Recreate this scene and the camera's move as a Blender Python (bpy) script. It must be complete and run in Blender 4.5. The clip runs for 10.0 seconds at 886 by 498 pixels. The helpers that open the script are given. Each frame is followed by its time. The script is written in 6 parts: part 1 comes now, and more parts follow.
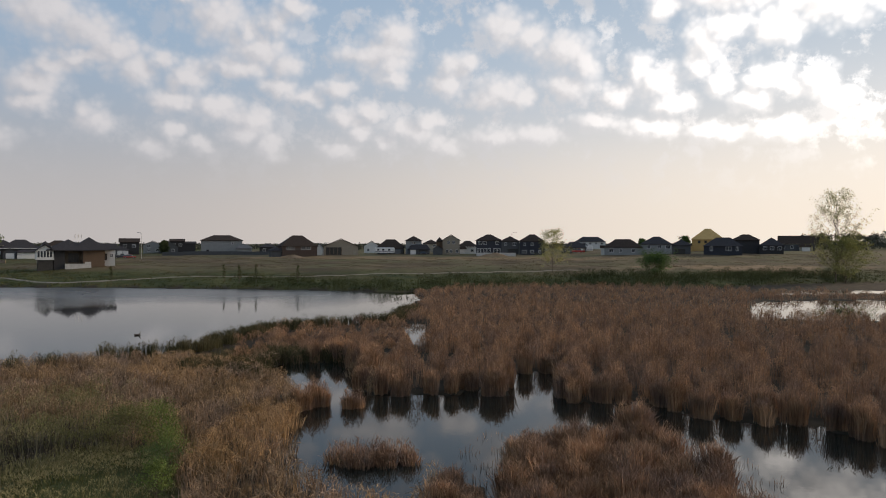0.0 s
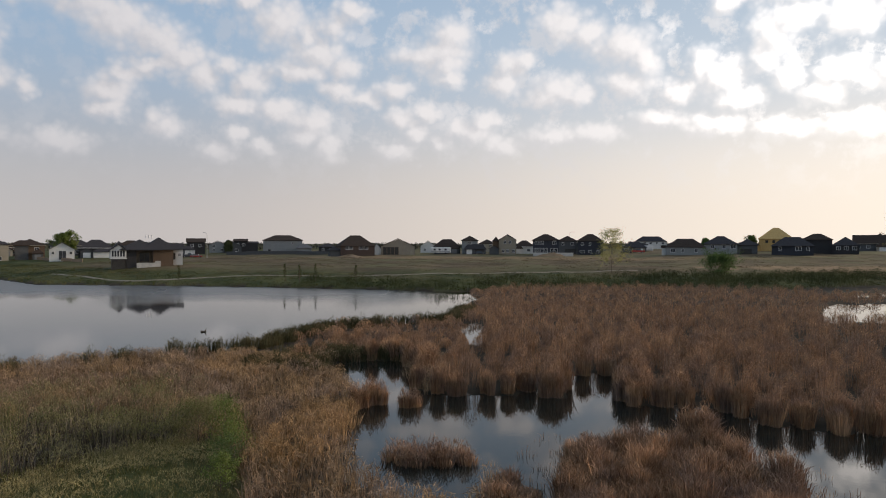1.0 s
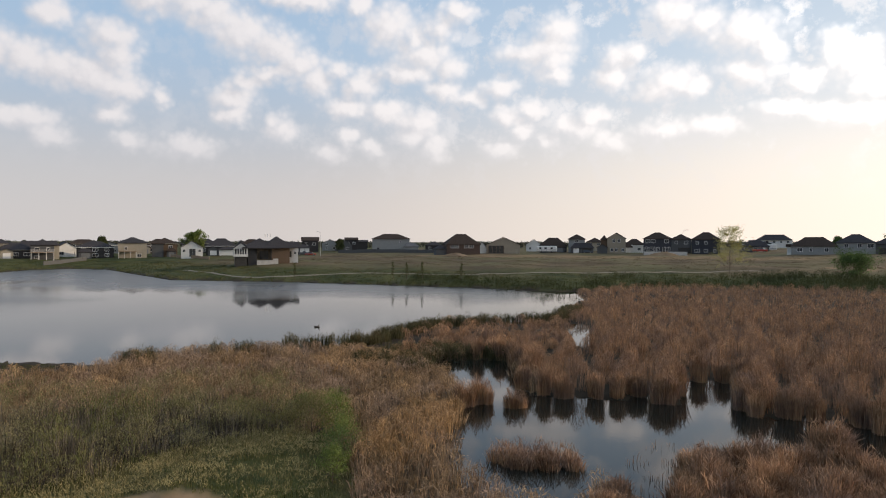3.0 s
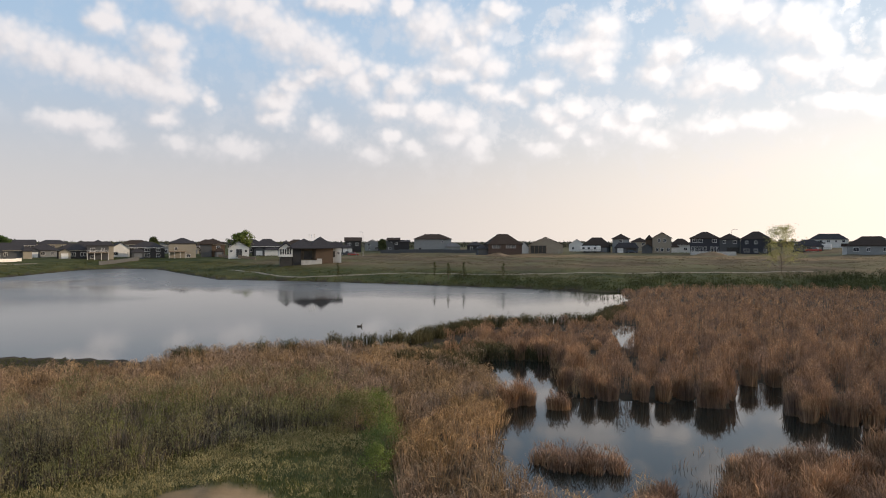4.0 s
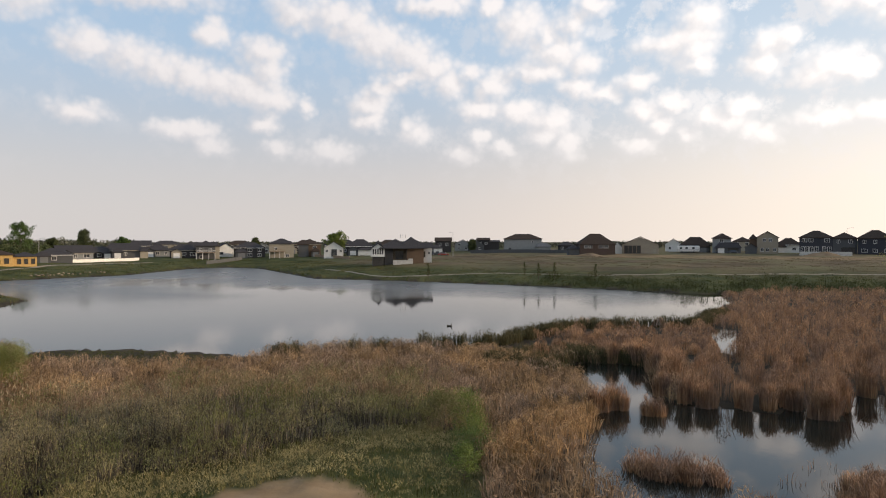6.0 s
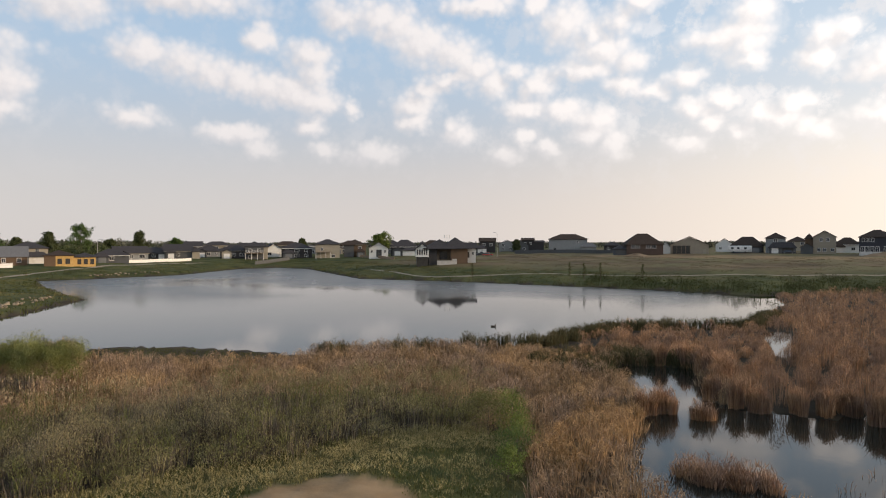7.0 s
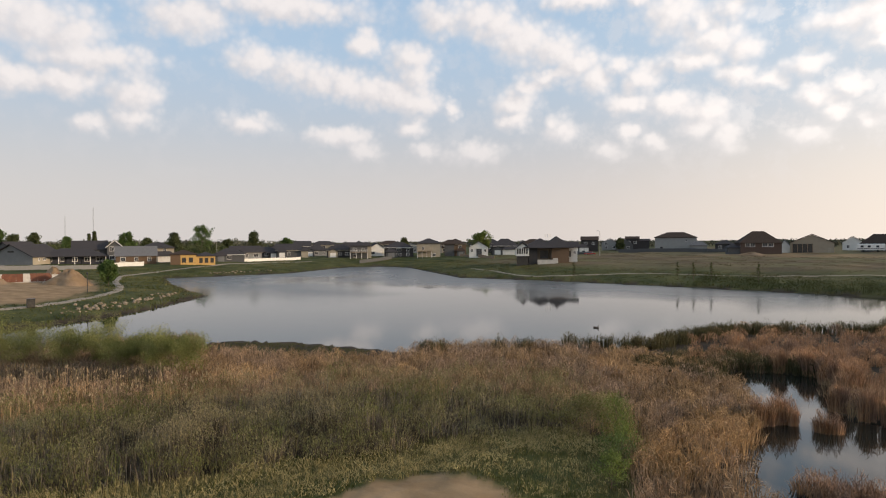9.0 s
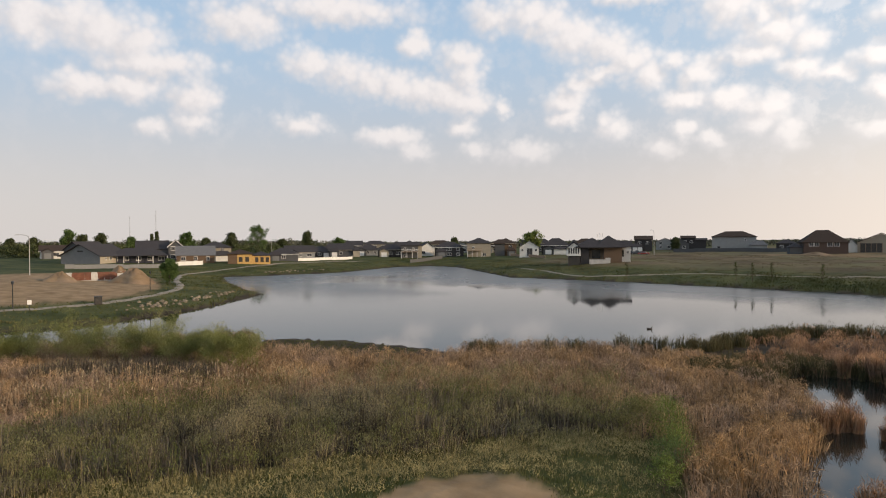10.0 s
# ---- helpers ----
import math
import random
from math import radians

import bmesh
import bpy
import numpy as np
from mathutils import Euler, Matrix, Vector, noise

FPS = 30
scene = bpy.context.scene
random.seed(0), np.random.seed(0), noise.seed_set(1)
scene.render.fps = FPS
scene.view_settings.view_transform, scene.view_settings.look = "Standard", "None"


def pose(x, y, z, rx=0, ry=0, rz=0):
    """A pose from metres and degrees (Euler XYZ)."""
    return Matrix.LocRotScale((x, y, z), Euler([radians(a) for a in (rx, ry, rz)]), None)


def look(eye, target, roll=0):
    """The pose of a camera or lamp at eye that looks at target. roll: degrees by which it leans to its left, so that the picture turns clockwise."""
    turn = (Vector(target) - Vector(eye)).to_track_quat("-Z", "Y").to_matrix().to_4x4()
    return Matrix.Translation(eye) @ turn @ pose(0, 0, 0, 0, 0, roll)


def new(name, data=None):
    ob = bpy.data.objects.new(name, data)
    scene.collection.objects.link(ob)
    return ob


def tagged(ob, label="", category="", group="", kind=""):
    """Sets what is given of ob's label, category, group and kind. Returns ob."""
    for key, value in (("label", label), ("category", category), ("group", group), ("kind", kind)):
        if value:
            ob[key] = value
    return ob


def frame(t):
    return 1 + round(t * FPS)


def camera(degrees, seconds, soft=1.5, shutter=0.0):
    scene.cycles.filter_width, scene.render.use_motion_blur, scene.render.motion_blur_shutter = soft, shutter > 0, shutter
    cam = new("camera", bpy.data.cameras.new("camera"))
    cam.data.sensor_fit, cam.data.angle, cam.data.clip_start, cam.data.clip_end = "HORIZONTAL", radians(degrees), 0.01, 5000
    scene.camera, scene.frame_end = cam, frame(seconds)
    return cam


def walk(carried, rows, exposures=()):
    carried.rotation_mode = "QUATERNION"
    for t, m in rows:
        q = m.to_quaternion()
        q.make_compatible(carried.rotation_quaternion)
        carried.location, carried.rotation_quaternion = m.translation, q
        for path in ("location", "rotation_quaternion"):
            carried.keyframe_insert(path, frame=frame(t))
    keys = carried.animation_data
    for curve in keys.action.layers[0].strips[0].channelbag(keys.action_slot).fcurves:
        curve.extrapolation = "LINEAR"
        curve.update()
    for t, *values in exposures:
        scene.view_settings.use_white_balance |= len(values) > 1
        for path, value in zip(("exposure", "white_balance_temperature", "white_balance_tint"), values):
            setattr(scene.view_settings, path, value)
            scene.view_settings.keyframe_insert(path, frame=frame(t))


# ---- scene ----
cam = camera(68.72, 10.0, soft=1.05)
EYE = 10.0
# seconds; offset of the eye in metres; yaw, pitch and lean in degrees
ROWS = [
    (0.0, 0.00, -0.00, -0.00, 0.00, -0.45, -0.15),
    (0.5, -0.02, 0.04, -0.01, 2.47, -0.47, -0.16),
    (1.0, -0.03, 0.07, 0.00, 4.96, -0.48, -0.14),
    (1.5, -0.04, 0.10, 0.02, 7.47, -0.54, -0.12),
    (2.0, -0.06, 0.15, 0.02, 9.92, -0.58, -0.13),
    (2.5, -0.07, 0.18, 0.05, 12.23, -0.62, -0.16),
    (4.0, -0.09, 0.20, 0.08, 17.93, -0.65, -0.06),
    (4.5, -0.08, 0.24, 0.10, 19.90, -0.64, 0.01),
    (5.0, -0.09, 0.25, 0.14, 21.88, -0.62, 0.02),
    (5.5, -0.08, 0.26, 0.12, 23.90, -0.65, 0.02),
    (7.0, -0.05, 0.30, 0.09, 29.76, -0.61, 0.14),
    (7.5, -0.06, 0.32, 0.10, 31.84, -0.63, 0.21),
    (8.0, -0.06, 0.36, 0.13, 34.09, -0.65, 0.22),
    (8.5, -0.08, 0.38, 0.14, 36.33, -0.64, 0.27),
    (9.0, -0.09, 0.39, 0.14, 38.59, -0.67, 0.33),
    (9.5, -0.03, 0.39, 0.14, 40.85, -0.68, 0.32),
    (10.0, 0.02, 0.37, 0.16, 43.04, -0.68, 0.38),
]
walk(cam, [(t, pose(x, y, EYE + z, 90 + pitch, lean, yaw)) for t, x, y, z, yaw, pitch, lean in ROWS],
     exposures=[(0.0, -0.5, 6180, 10), (1.0, -0.4, 6200, 10), (2.5, -0.2, 6250, 10), (4.0, -0.06, 6320, 10), (10.0, -0.03, 6500, 10)])

# ---------------------------------------------------------------- sky and sun
SUN_AZ, SUN_EL = 64.0, 13.0  # degrees to the right of the first view, and above the horizon
world = bpy.data.worlds.new("evening_sky")
scene.world = world
world.use_nodes = True
wt = world.node_tree
wt.nodes.clear()


def wlink(a, b, out=0):
    wt.links.new(a.outputs[out], b)


def wmath(op, a, b=0.0, c=0.0):
    n = wt.nodes.new("ShaderNodeMath")
    n.operation = op
    for i, v in enumerate((a, b, c)):
        if isinstance(v, bpy.types.Node):
            wlink(v, n.inputs[i])
        else:
            n.inputs[i].default_value = v
    return n


def wrange(a, x0, x1, y0, y1, smooth=True):
    n = wt.nodes.new("ShaderNodeMapRange")
    n.interpolation_type = "SMOOTHSTEP" if smooth else "LINEAR"
    wlink(a, n.inputs["Value"])
    for key, v in (("From Min", x0), ("From Max", x1), ("To Min", y0), ("To Max", y1)):
        n.inputs[key].default_value = v
    return n


def wmix(f, a, b):
    n = wt.nodes.new("ShaderNodeMix")
    n.data_type = "RGBA"
    if isinstance(f, bpy.types.Node):
        wlink(f, n.inputs[0])
    else:
        n.inputs[0].default_value = f
    for i, v in ((6, a), (7, b)):
        if isinstance(v, bpy.types.Node):
            wt.links.new(v.outputs[2 if v.bl_idname == "ShaderNodeMix" else 0], n.inputs[i])
        else:
            n.inputs[i].default_value = (*v, 1)
    return n


sky = wt.nodes.new("ShaderNodeTexSky")
sky.sky_type, sky.sun_disc = "NISHITA", False
sky.sun_elevation, sky.sun_rotation = radians(SUN_EL), radians(SUN_AZ)
sky.air_density, sky.dust_density, sky.ozone_density = 1.0, 1.2, 1.6
co = wt.nodes.new("ShaderNodeTexCoord")
xyz = wt.nodes.new("ShaderNodeSeparateXYZ")
wlink(co, xyz.inputs[0])
minus_x = wmath("MULTIPLY", 0.0, -1.0)
wt.links.new(xyz.outputs[0], minus_x.inputs[0])
azim = wmath("ARCTAN2", minus_x, 0.0)
wt.links.new(xyz.outputs[1], azim.inputs[1])
azim = wmath("MULTIPLY", azim, 57.2958)
elev = wmath("ARCSINE", 0.0)
wt.links.new(xyz.outputs[2], elev.inputs[0])
elev = wmath("MULTIPLY", elev, 57.2958)
place = wt.nodes.new("ShaderNodeCombineXYZ")
wlink(azim, place.inputs[0])
wlink(elev, place.inputs[1])


def wnoise(scale, detail, rough=0.55):
    n = wt.nodes.new("ShaderNodeTexNoise")
    n.inputs["Scale"].default_value, n.inputs["Detail"].default_value, n.inputs["Roughness"].default_value = scale, detail, rough
    wlink(co, n.inputs["Vector"])
    return n


def wvec(op, a, b, c=None):
    n = wt.nodes.new("ShaderNodeVectorMath")
    n.operation = op
    for i, v in enumerate((a, b, c)):
        if isinstance(v, bpy.types.Node):
            wt.links.new(v.outputs["Color"] if v.bl_idname == "ShaderNodeTexNoise" else v.outputs[0], n.inputs[i])
        elif v is not None:
            n.inputs[i].default_value = v
    return n


def cloud_field(offset, puffs):
    """Distance to the nearest cloud heap, in its own half widths, at a place shifted by offset degrees."""
    place_here = wvec("ADD", place, (*offset, 0.0))
    turned = wvec("MULTIPLY_ADD", billow, (1.6, 1.4, 0.0), (-0.8, -0.7, 0.0))
    small = wvec("MULTIPLY_ADD", ripple, (1.3, 1.2, 0.0), (-0.65, -0.6, 0.0))
    here = wvec("ADD", wvec("ADD", place_here, turned), small)
    best = None
    for az, el, w, h in puffs:
        d = wvec("MULTIPLY_ADD", here, (1 / w, 1 / h, 0), (-az / w, -el / h, 0))
        ln = wt.nodes.new("ShaderNodeVectorMath")
        ln.operation = "LENGTH"
        wlink(d, ln.inputs[0])
        m = wmath("SMOOTH_MIN", 9.0, 9.0, 0.4)
        if best:
            wlink(best, m.inputs[0])
        wt.links.new(ln.outputs["Value"], m.inputs[1])
        best = m
    return best


PUFFS = []


def puff(az, el, w, h):
    """One cloud heap, in degrees: to the left of the first view, height, half width, half height."""
    PUFFS.append((az, el, w, h))


puff(75.8, 16.4, 2.9, 2.3)
puff(72.9, 16.8, 2.6, 1.9)
puff(70.6, 16.2, 3.8, 2.1)
puff(68.2, 15.5, 2.7, 2.3)
puff(67.0, 14.2, 4.9, 1.3)
puff(71.8, 12.1, 3.1, 1.1)
puff(68.5, 12.2, 2.9, 1.3)
puff(63.9, 11.9, 2.2, 1.7)
puff(63.9, 9.9, 1.7, 1.1)
puff(66.9, 9.1, 1.3, 0.9)
puff(52.0, 19.4, 7.9, 1.3)
puff(60.0, 17.9, 3.8, 1.9)
puff(54.8, 14.9, 2.7, 1.4)
puff(51.5, 14.2, 2.3, 1.6)
puff(49.4, 13.8, 2.2, 1.6)
puff(47.0, 13.7, 2.6, 1.6)
puff(44.7, 13.0, 2.3, 1.4)
puff(42.6, 12.7, 3.1, 1.6)
puff(40.6, 11.9, 2.2, 1.4)
puff(41.3, 15.7, 2.2, 1.4)
puff(41.0, 14.2, 1.7, 1.9)
puff(45.3, 16.9, 1.6, 1.3)
puff(37.8, 11.4, 1.0, 0.9)
puff(55.1, 10.1, 2.3, 0.9)
puff(48.8, 9.0, 1.7, 0.9)
puff(46.6, 9.0, 2.1, 1.0)
puff(45.4, 8.0, 1.6, 1.0)
puff(41.0, 10.0, 1.4, 0.9)
puff(40.1, 7.8, 1.4, 0.9)
puff(38.5, 19.0, 2.9, 1.6)
puff(35.5, 19.0, 2.6, 1.7)
puff(33.6, 18.2, 2.6, 1.9)
puff(31.4, 17.0, 2.9, 1.9)
puff(29.0, 16.0, 3.0, 1.7)
puff(26.9, 14.9, 2.6, 1.4)
puff(25.3, 13.6, 1.9, 1.3)
puff(29.0, 13.9, 2.7, 0.9)
puff(31.0, 13.0, 1.3, 1.0)
puff(26.5, 19.9, 3.7, 0.9)
puff(24.3, 7.8, 1.7, 0.9)
puff(22.8, 9.1, 1.2, 0.9)
puff(20.5, 8.1, 1.2, 0.9)
puff(28.3, 9.6, 1.4, 1.4)
puff(32.2, 11.8, 2.1, 1.3)
puff(32.1, 10.4, 1.6, 1.0)
puff(35.8, 7.6, 2.5, 1.1)
puff(23.3, 14.6, 1.4, 1.0)
puff(21.3, 13.4, 1.8, 1.3)
puff(22.6, 11.5, 2.3, 1.0)
puff(19.1, 11.2, 2.3, 1.1)
puff(16.6, 10.4, 2.2, 1.3)
puff(17.1, 9.2, 1.6, 1.0)
puff(14.9, 8.3, 1.4, 1.6)
puff(19.1, 18.1, 2.6, 2.0)
puff(16.6, 17.2, 1.3, 1.3)
puff(14.4, 18.1, 1.6, 1.3)
puff(15.9, 15.9, 2.9, 1.3)
puff(13.7, 15.2, 1.7, 1.4)
puff(17.6, 14.5, 2.6, 1.0)
puff(14.1, 13.3, 1.8, 0.9)
puff(12.0, 12.6, 1.7, 0.9)
puff(12.7, 19.4, 1.7, 0.9)
puff(21.6, 19.6, 1.3, 1.0)
puff(9.1, 13.4, 1.7, 0.9)
puff(8.6, 11.0, 1.6, 1.0)
puff(7.4, 9.7, 1.2, 0.9)
puff(9.1, 8.1, 1.8, 1.0)
puff(4.2, 17.6, 1.9, 1.4)
puff(5.1, 16.4, 2.3, 1.3)
puff(4.7, 15.3, 1.8, 1.6)
puff(7.0, 16.0, 2.5, 1.1)
puff(4.2, 14.0, 1.2, 0.9)
puff(6.3, 11.4, 1.6, 0.9)
puff(3.8, 10.0, 1.8, 1.0)
puff(5.3, 8.9, 1.2, 0.9)
puff(2.0, 9.5, 1.6, 0.9)
puff(1.1, 10.6, 1.3, 0.9)
puff(-0.2, 8.4, 1.7, 0.9)
puff(-0.8, 15.4, 1.6, 1.3)
puff(-0.4, 13.9, 1.7, 1.4)
puff(-2.3, 15.7, 1.3, 0.9)
puff(-3.7, 12.7, 1.7, 1.0)
puff(-5.4, 18.2, 2.3, 1.6)
puff(-7.6, 17.5, 1.9, 1.1)
puff(-10.5, 16.2, 3.1, 1.6)
puff(-12.2, 15.1, 1.4, 1.9)
puff(-11.0, 13.4, 2.5, 1.4)
puff(-4.7, 13.2, 2.6, 1.4)
puff(-6.9, 12.6, 1.3, 0.9)
puff(-14.9, 12.5, 1.8, 1.1)
puff(-16.9, 14.4, 1.3, 1.4)
puff(-18.3, 13.4, 1.7, 1.6)
puff(-19.6, 11.5, 1.7, 1.0)
puff(-22.1, 16.0, 1.8, 1.9)
puff(-21.3, 14.4, 1.6, 1.1)
puff(-23.5, 17.2, 1.8, 1.3)
puff(-22.9, 13.0, 1.4, 1.1)
puff(-18.7, 18.9, 1.7, 1.1)
puff(-26.7, 12.8, 1.7, 1.3)
puff(-25.5, 11.4, 1.8, 0.9)
puff(-28.0, 12.0, 1.2, 0.9)
puff(-30.1, 12.3, 1.4, 1.3)
puff(-31.2, 10.9, 1.4, 1.0)
puff(-27.2, 16.6, 2.3, 1.6)
puff(-8.2, 9.3, 2.6, 1.0)
puff(-4.3, 9.3, 2.6, 1.0)
puff(-13.3, 10.3, 2.6, 0.9)
puff(-17.9, 9.6, 2.3, 0.9)
puff(-22.9, 9.1, 2.7, 0.9)
puff(-27.6, 8.9, 2.5, 0.9)

puff(-24.0, 19.8, 5.5, 1.8)
puff(-31.0, 18.5, 5.0, 2.2)
puff(-17.0, 22.5, 5.0, 1.8)
puff(-2.0, 23.0, 6.0, 1.6)
puff(14.0, 24.5, 5.0, 1.8)

billow, ripple, fine = wnoise(13.0, 4.0), wnoise(38.0, 4.0), wnoise(70.0, 5.0, 0.6)
field_here, field_sunward = cloud_field((0.0, 0.0), PUFFS), cloud_field((-1.0, 0.7), PUFFS)


def florets(scale):
    """Rounded cauliflower bulges of cloud tops."""
    n = wt.nodes.new("ShaderNodeTexVoronoi")
    n.feature = "SMOOTH_F1"
    n.inputs["Scale"].default_value, n.inputs["Smoothness"].default_value = scale, 0.35
    wlink(co, n.inputs["Vector"])
    return n


bulge = wmath("MULTIPLY_ADD", florets(46.0), 0.55, wmath("MULTIPLY", florets(105.0), 0.3))
heap = wrange(wmath("ADD", wmath("MULTIPLY_ADD", fine, 0.35, field_here), bulge), 2.1, 0.85, 0.0, 0.92)
lit = wmath("SUBTRACT", field_sunward, field_here)
lit = wrange(wmath("MULTIPLY_ADD", bulge, -0.9, wmath("MULTIPLY_ADD", fine, 0.9, lit)), -0.5, 0.75, 0.0, 1.0)
# a loose field of small cloud over the rest of the sky
broad = wnoise(5.0, 7.0, 0.6)
field = wrange(broad, 0.50, 0.72, 0.0, 0.75)
field = wmath("MULTIPLY", field, wrange(elev, 30.0, 42.0, 0.0, 1.0))
flecks = wnoise(27.0, 6.0, 0.6)
veil = wrange(flecks, 0.47, 0.64, 0.0, 0.6)
veil = wmath("MULTIPLY", veil, wrange(azim, 45.0, -10.0, 0.2, 1.0))
cover = wmath("MAXIMUM", wmath("MAXIMUM", heap, field), veil)
cover = wmath("MULTIPLY", cover, wrange(elev, 2.0, 11.0, 0.0, 1.0))
# colours in units of a tenth (the background's strength is 0.1)
sun_side = wrange(azim, 48.0, -46.0, 0.0, 1.0)
sun_low = wrange(azim, 34.0, -46.0, 0.0, 1.0)
low_air = wmix(sun_low, (6.3, 6.3, 6.5), (15.2, 13.5, 11.7))
mid_air = wmix(sun_side, (4.8, 6.3, 8.0), (8.3, 9.0, 9.6))
high_air = wmix(sun_side, (3.2, 5.2, 7.8), (5.2, 6.6, 8.2))
clear = wmix(wrange(elev, 4.0, 18.0, 0.0, 1.0), low_air, wmix(wrange(elev, 15.0, 30.0, 0.0, 1.0), mid_air, high_air))
clear = wmix(0.12, clear, sky)
warm = wmath("MULTIPLY", wrange(elev, 0.0, 12.0, 0.85, 0.0), wrange(azim, 60.0, 8.0, 0.55, 1.0))
clear = wmix(warm, clear, wmix(sun_low, (7.9, 6.9, 6.2), (14.6, 12.3, 9.7)))
shade = wmix(sun_side, (7.7, 7.3, 7.3), (11.0, 10.3, 9.8))
bright = wmix(sun_side, (9.6, 8.9, 8.6), (14.6, 13.5, 12.6))
bright = wmix(wmath("MULTIPLY", wrange(azim, -8.0, -48.0, 0.0, 1.0), wrange(elev, 11.0, 18.0, 0.25, 1.0)), bright, (23.0, 21.0, 19.0))
glow = wrange(azim, -8.0, -36.0, 0.0, 1.0)
shade = wmix(glow, shade, (17.0, 15.6, 14.2))
bright = wmix(glow, bright, (32.0, 29.0, 26.0))
full_sky = wmix(cover, clear, wmix(lit, shade, bright))
back = wt.nodes.new("ShaderNodeBackground")
back.inputs[1].default_value = 0.1
wt.links.new(full_sky.outputs[2], back.inputs[0])
wout = wt.nodes.new("ShaderNodeOutputWorld")
wlink(back, wout.inputs[0])

sun = bpy.data.lights.new("sun", "SUN")
sun.energy, sun.angle, sun.color = 4.3, radians(2.5), (1.0, 0.74, 0.48)
sun_ob = new("sun", sun)
a, e = radians(SUN_AZ), radians(SUN_EL)
sun_ob.matrix_world = look((math.sin(a) * math.cos(e) * 100, math.cos(a) * math.cos(e) * 100, math.sin(e) * 100), (0, 0, 0))


# ---------------------------------------------------------------- the lie of the land
# Outline of the wetland basin: shore of the lake, far edge of the marsh, and the near land.
BASIN = [(-88, 5), (-88, 22), (-87.5, 31), (-92.5, 42), (-98, 51), (-110, 65), (-113, 69), (-127, 73), (-154, 84),
         (-177, 95), (-174, 113), (-171, 134), (-182, 158), (-190, 176), (-187, 192), (-169, 190), (-131, 161),
         (-110, 145), (-73, 144.5), (-45, 141), (-27, 138), (-9, 133), (6, 145), (28, 151), (62, 147), (86, 160),
         (116, 169), (190, 165), (190, -60), (-70, -60)]
# The open lake inside it (its near shore is the edge of the cattails).
LAKE = [(-4, 120), (-7, 83), (-15, 78.5), (-20, 74), (-22, 66), (-23.5, 58.5), (-27, 57), (-31, 52), (-34.5, 49.5),
        (-39.5, 44), (-47, 43.5), (-52, 42.2), (-58, 39.5), (-61, 33), (-66, 27), (-69.5, 18.5), (-67, 12), (-72, -5),
        (-100, -5), (-125, 60), (-200, 80), (-215, 210), (-120, 210), (-60, 170), (-10, 150), (-6, 132)]
# Pools among the cattails.
POOL = [(-15, 49.5), (-14.6, 51.2), (-13.2, 53.3), (-11.5, 54.5), (-9.4, 54.8), (-7.4, 54.2), (-6.4, 48.6), (-5.8, 44),
        (-4.5, 42.7), (-1.2, 42.7), (0.6, 42.9), (2.2, 43.5), (2.5, 45.6), (2.95, 45.5), (2.9, 42.3), (4.2, 42.4), (4.9, 45.5),
        (5.1, 49.3), (6.8, 50.2), (8.9, 50.6), (8.6, 47.3), (8, 43.2), (8.2, 40.7), (9.9, 40.8), (11.5, 40.8), (13, 40.3),
        (14.1, 39.2), (15, 36.8), (16.7, 37), (17.8, 35.5), (19.2, 36.6), (20.3, 35.4), (21, 33.8), (22.3, 32), (30, 26), (34, 18),
        (24, 8), (6, 10), (0, 19), (-1.4, 22.6), (-2.3, 23.7), (-3.4, 24.1), (-4.4, 24.8), (-5.3, 25.8), (-6.1, 26.4), (-7.1, 28.4),
        (-8.1, 31.2), (-8.6, 35), (-9.1, 38.9), (-10, 41.8), (-11.5, 45.5)]
ISLAND = [(3.2, 31), (4.7, 31.6), (8.2, 31.8), (9.5, 33), (10.6, 32.3), (11, 30.5), (11.9, 28.5), (11.8, 25.5), (11, 20), (9, 17),
          (3, 17), (2.1, 21), (2.3, 25), (3, 28)]
ISLET = [(-0.5, 24), (-0.3, 26), (0.8, 27.2), (1.7, 26), (1.8, 24), (1.5, 20), (-0.3, 20)]
GAP = [(-4.8, 80), (-1.9, 79.5), (-1.8, 71), (-1.9, 65), (-3.1, 64.5), (-3.8, 71)]
FAR_POOL = [(42, 88), (53, 111), (66, 115), (80, 115), (110, 118), (170, 122), (170, 86), (60, 86)]
FAR_CREEK = [(56, 137), (68, 134), (85, 139), (110, 144), (170, 150), (170, 146), (110, 139), (84, 134), (68, 131)]
# Dry meadow under the camera.
MEADOW = [(-46, -6), (-33, 2), (-29, 7.2), (-28, 10), (-24.8, 14.5), (-23.6, 18.3), (-20.8, 22.6), (-19.4, 27), (-16.4, 30.6), (-13, 30),
          (-11.2, 26.4), (-9.2, 22.5), (-5, 16.4), (2, 6), (10, -60), (-60, -60)]


def side(poly, x, y):
    """Distance to the outline of a polygon, negative inside."""
    x, y = np.asarray(x, float), np.asarray(y, float)
    best, inside = np.full(x.shape, 1e18), np.zeros(x.shape, bool)
    for (ax, ay), (bx, by) in zip(poly, poly[1:] + poly[:1]):
        ex, ey = bx - ax, by - ay
        k = np.clip(((x - ax) * ex + (y - ay) * ey) / (ex * ex + ey * ey), 0, 1)
        best = np.minimum(best, (x - ax - k * ex) ** 2 + (y - ay - k * ey) ** 2)
        inside ^= ((ay > y) != (by > y)) & (x < ex * (y - ay) / (by - ay + 1e-12) + ax)
    return np.where(inside, -1, 1) * np.sqrt(best)


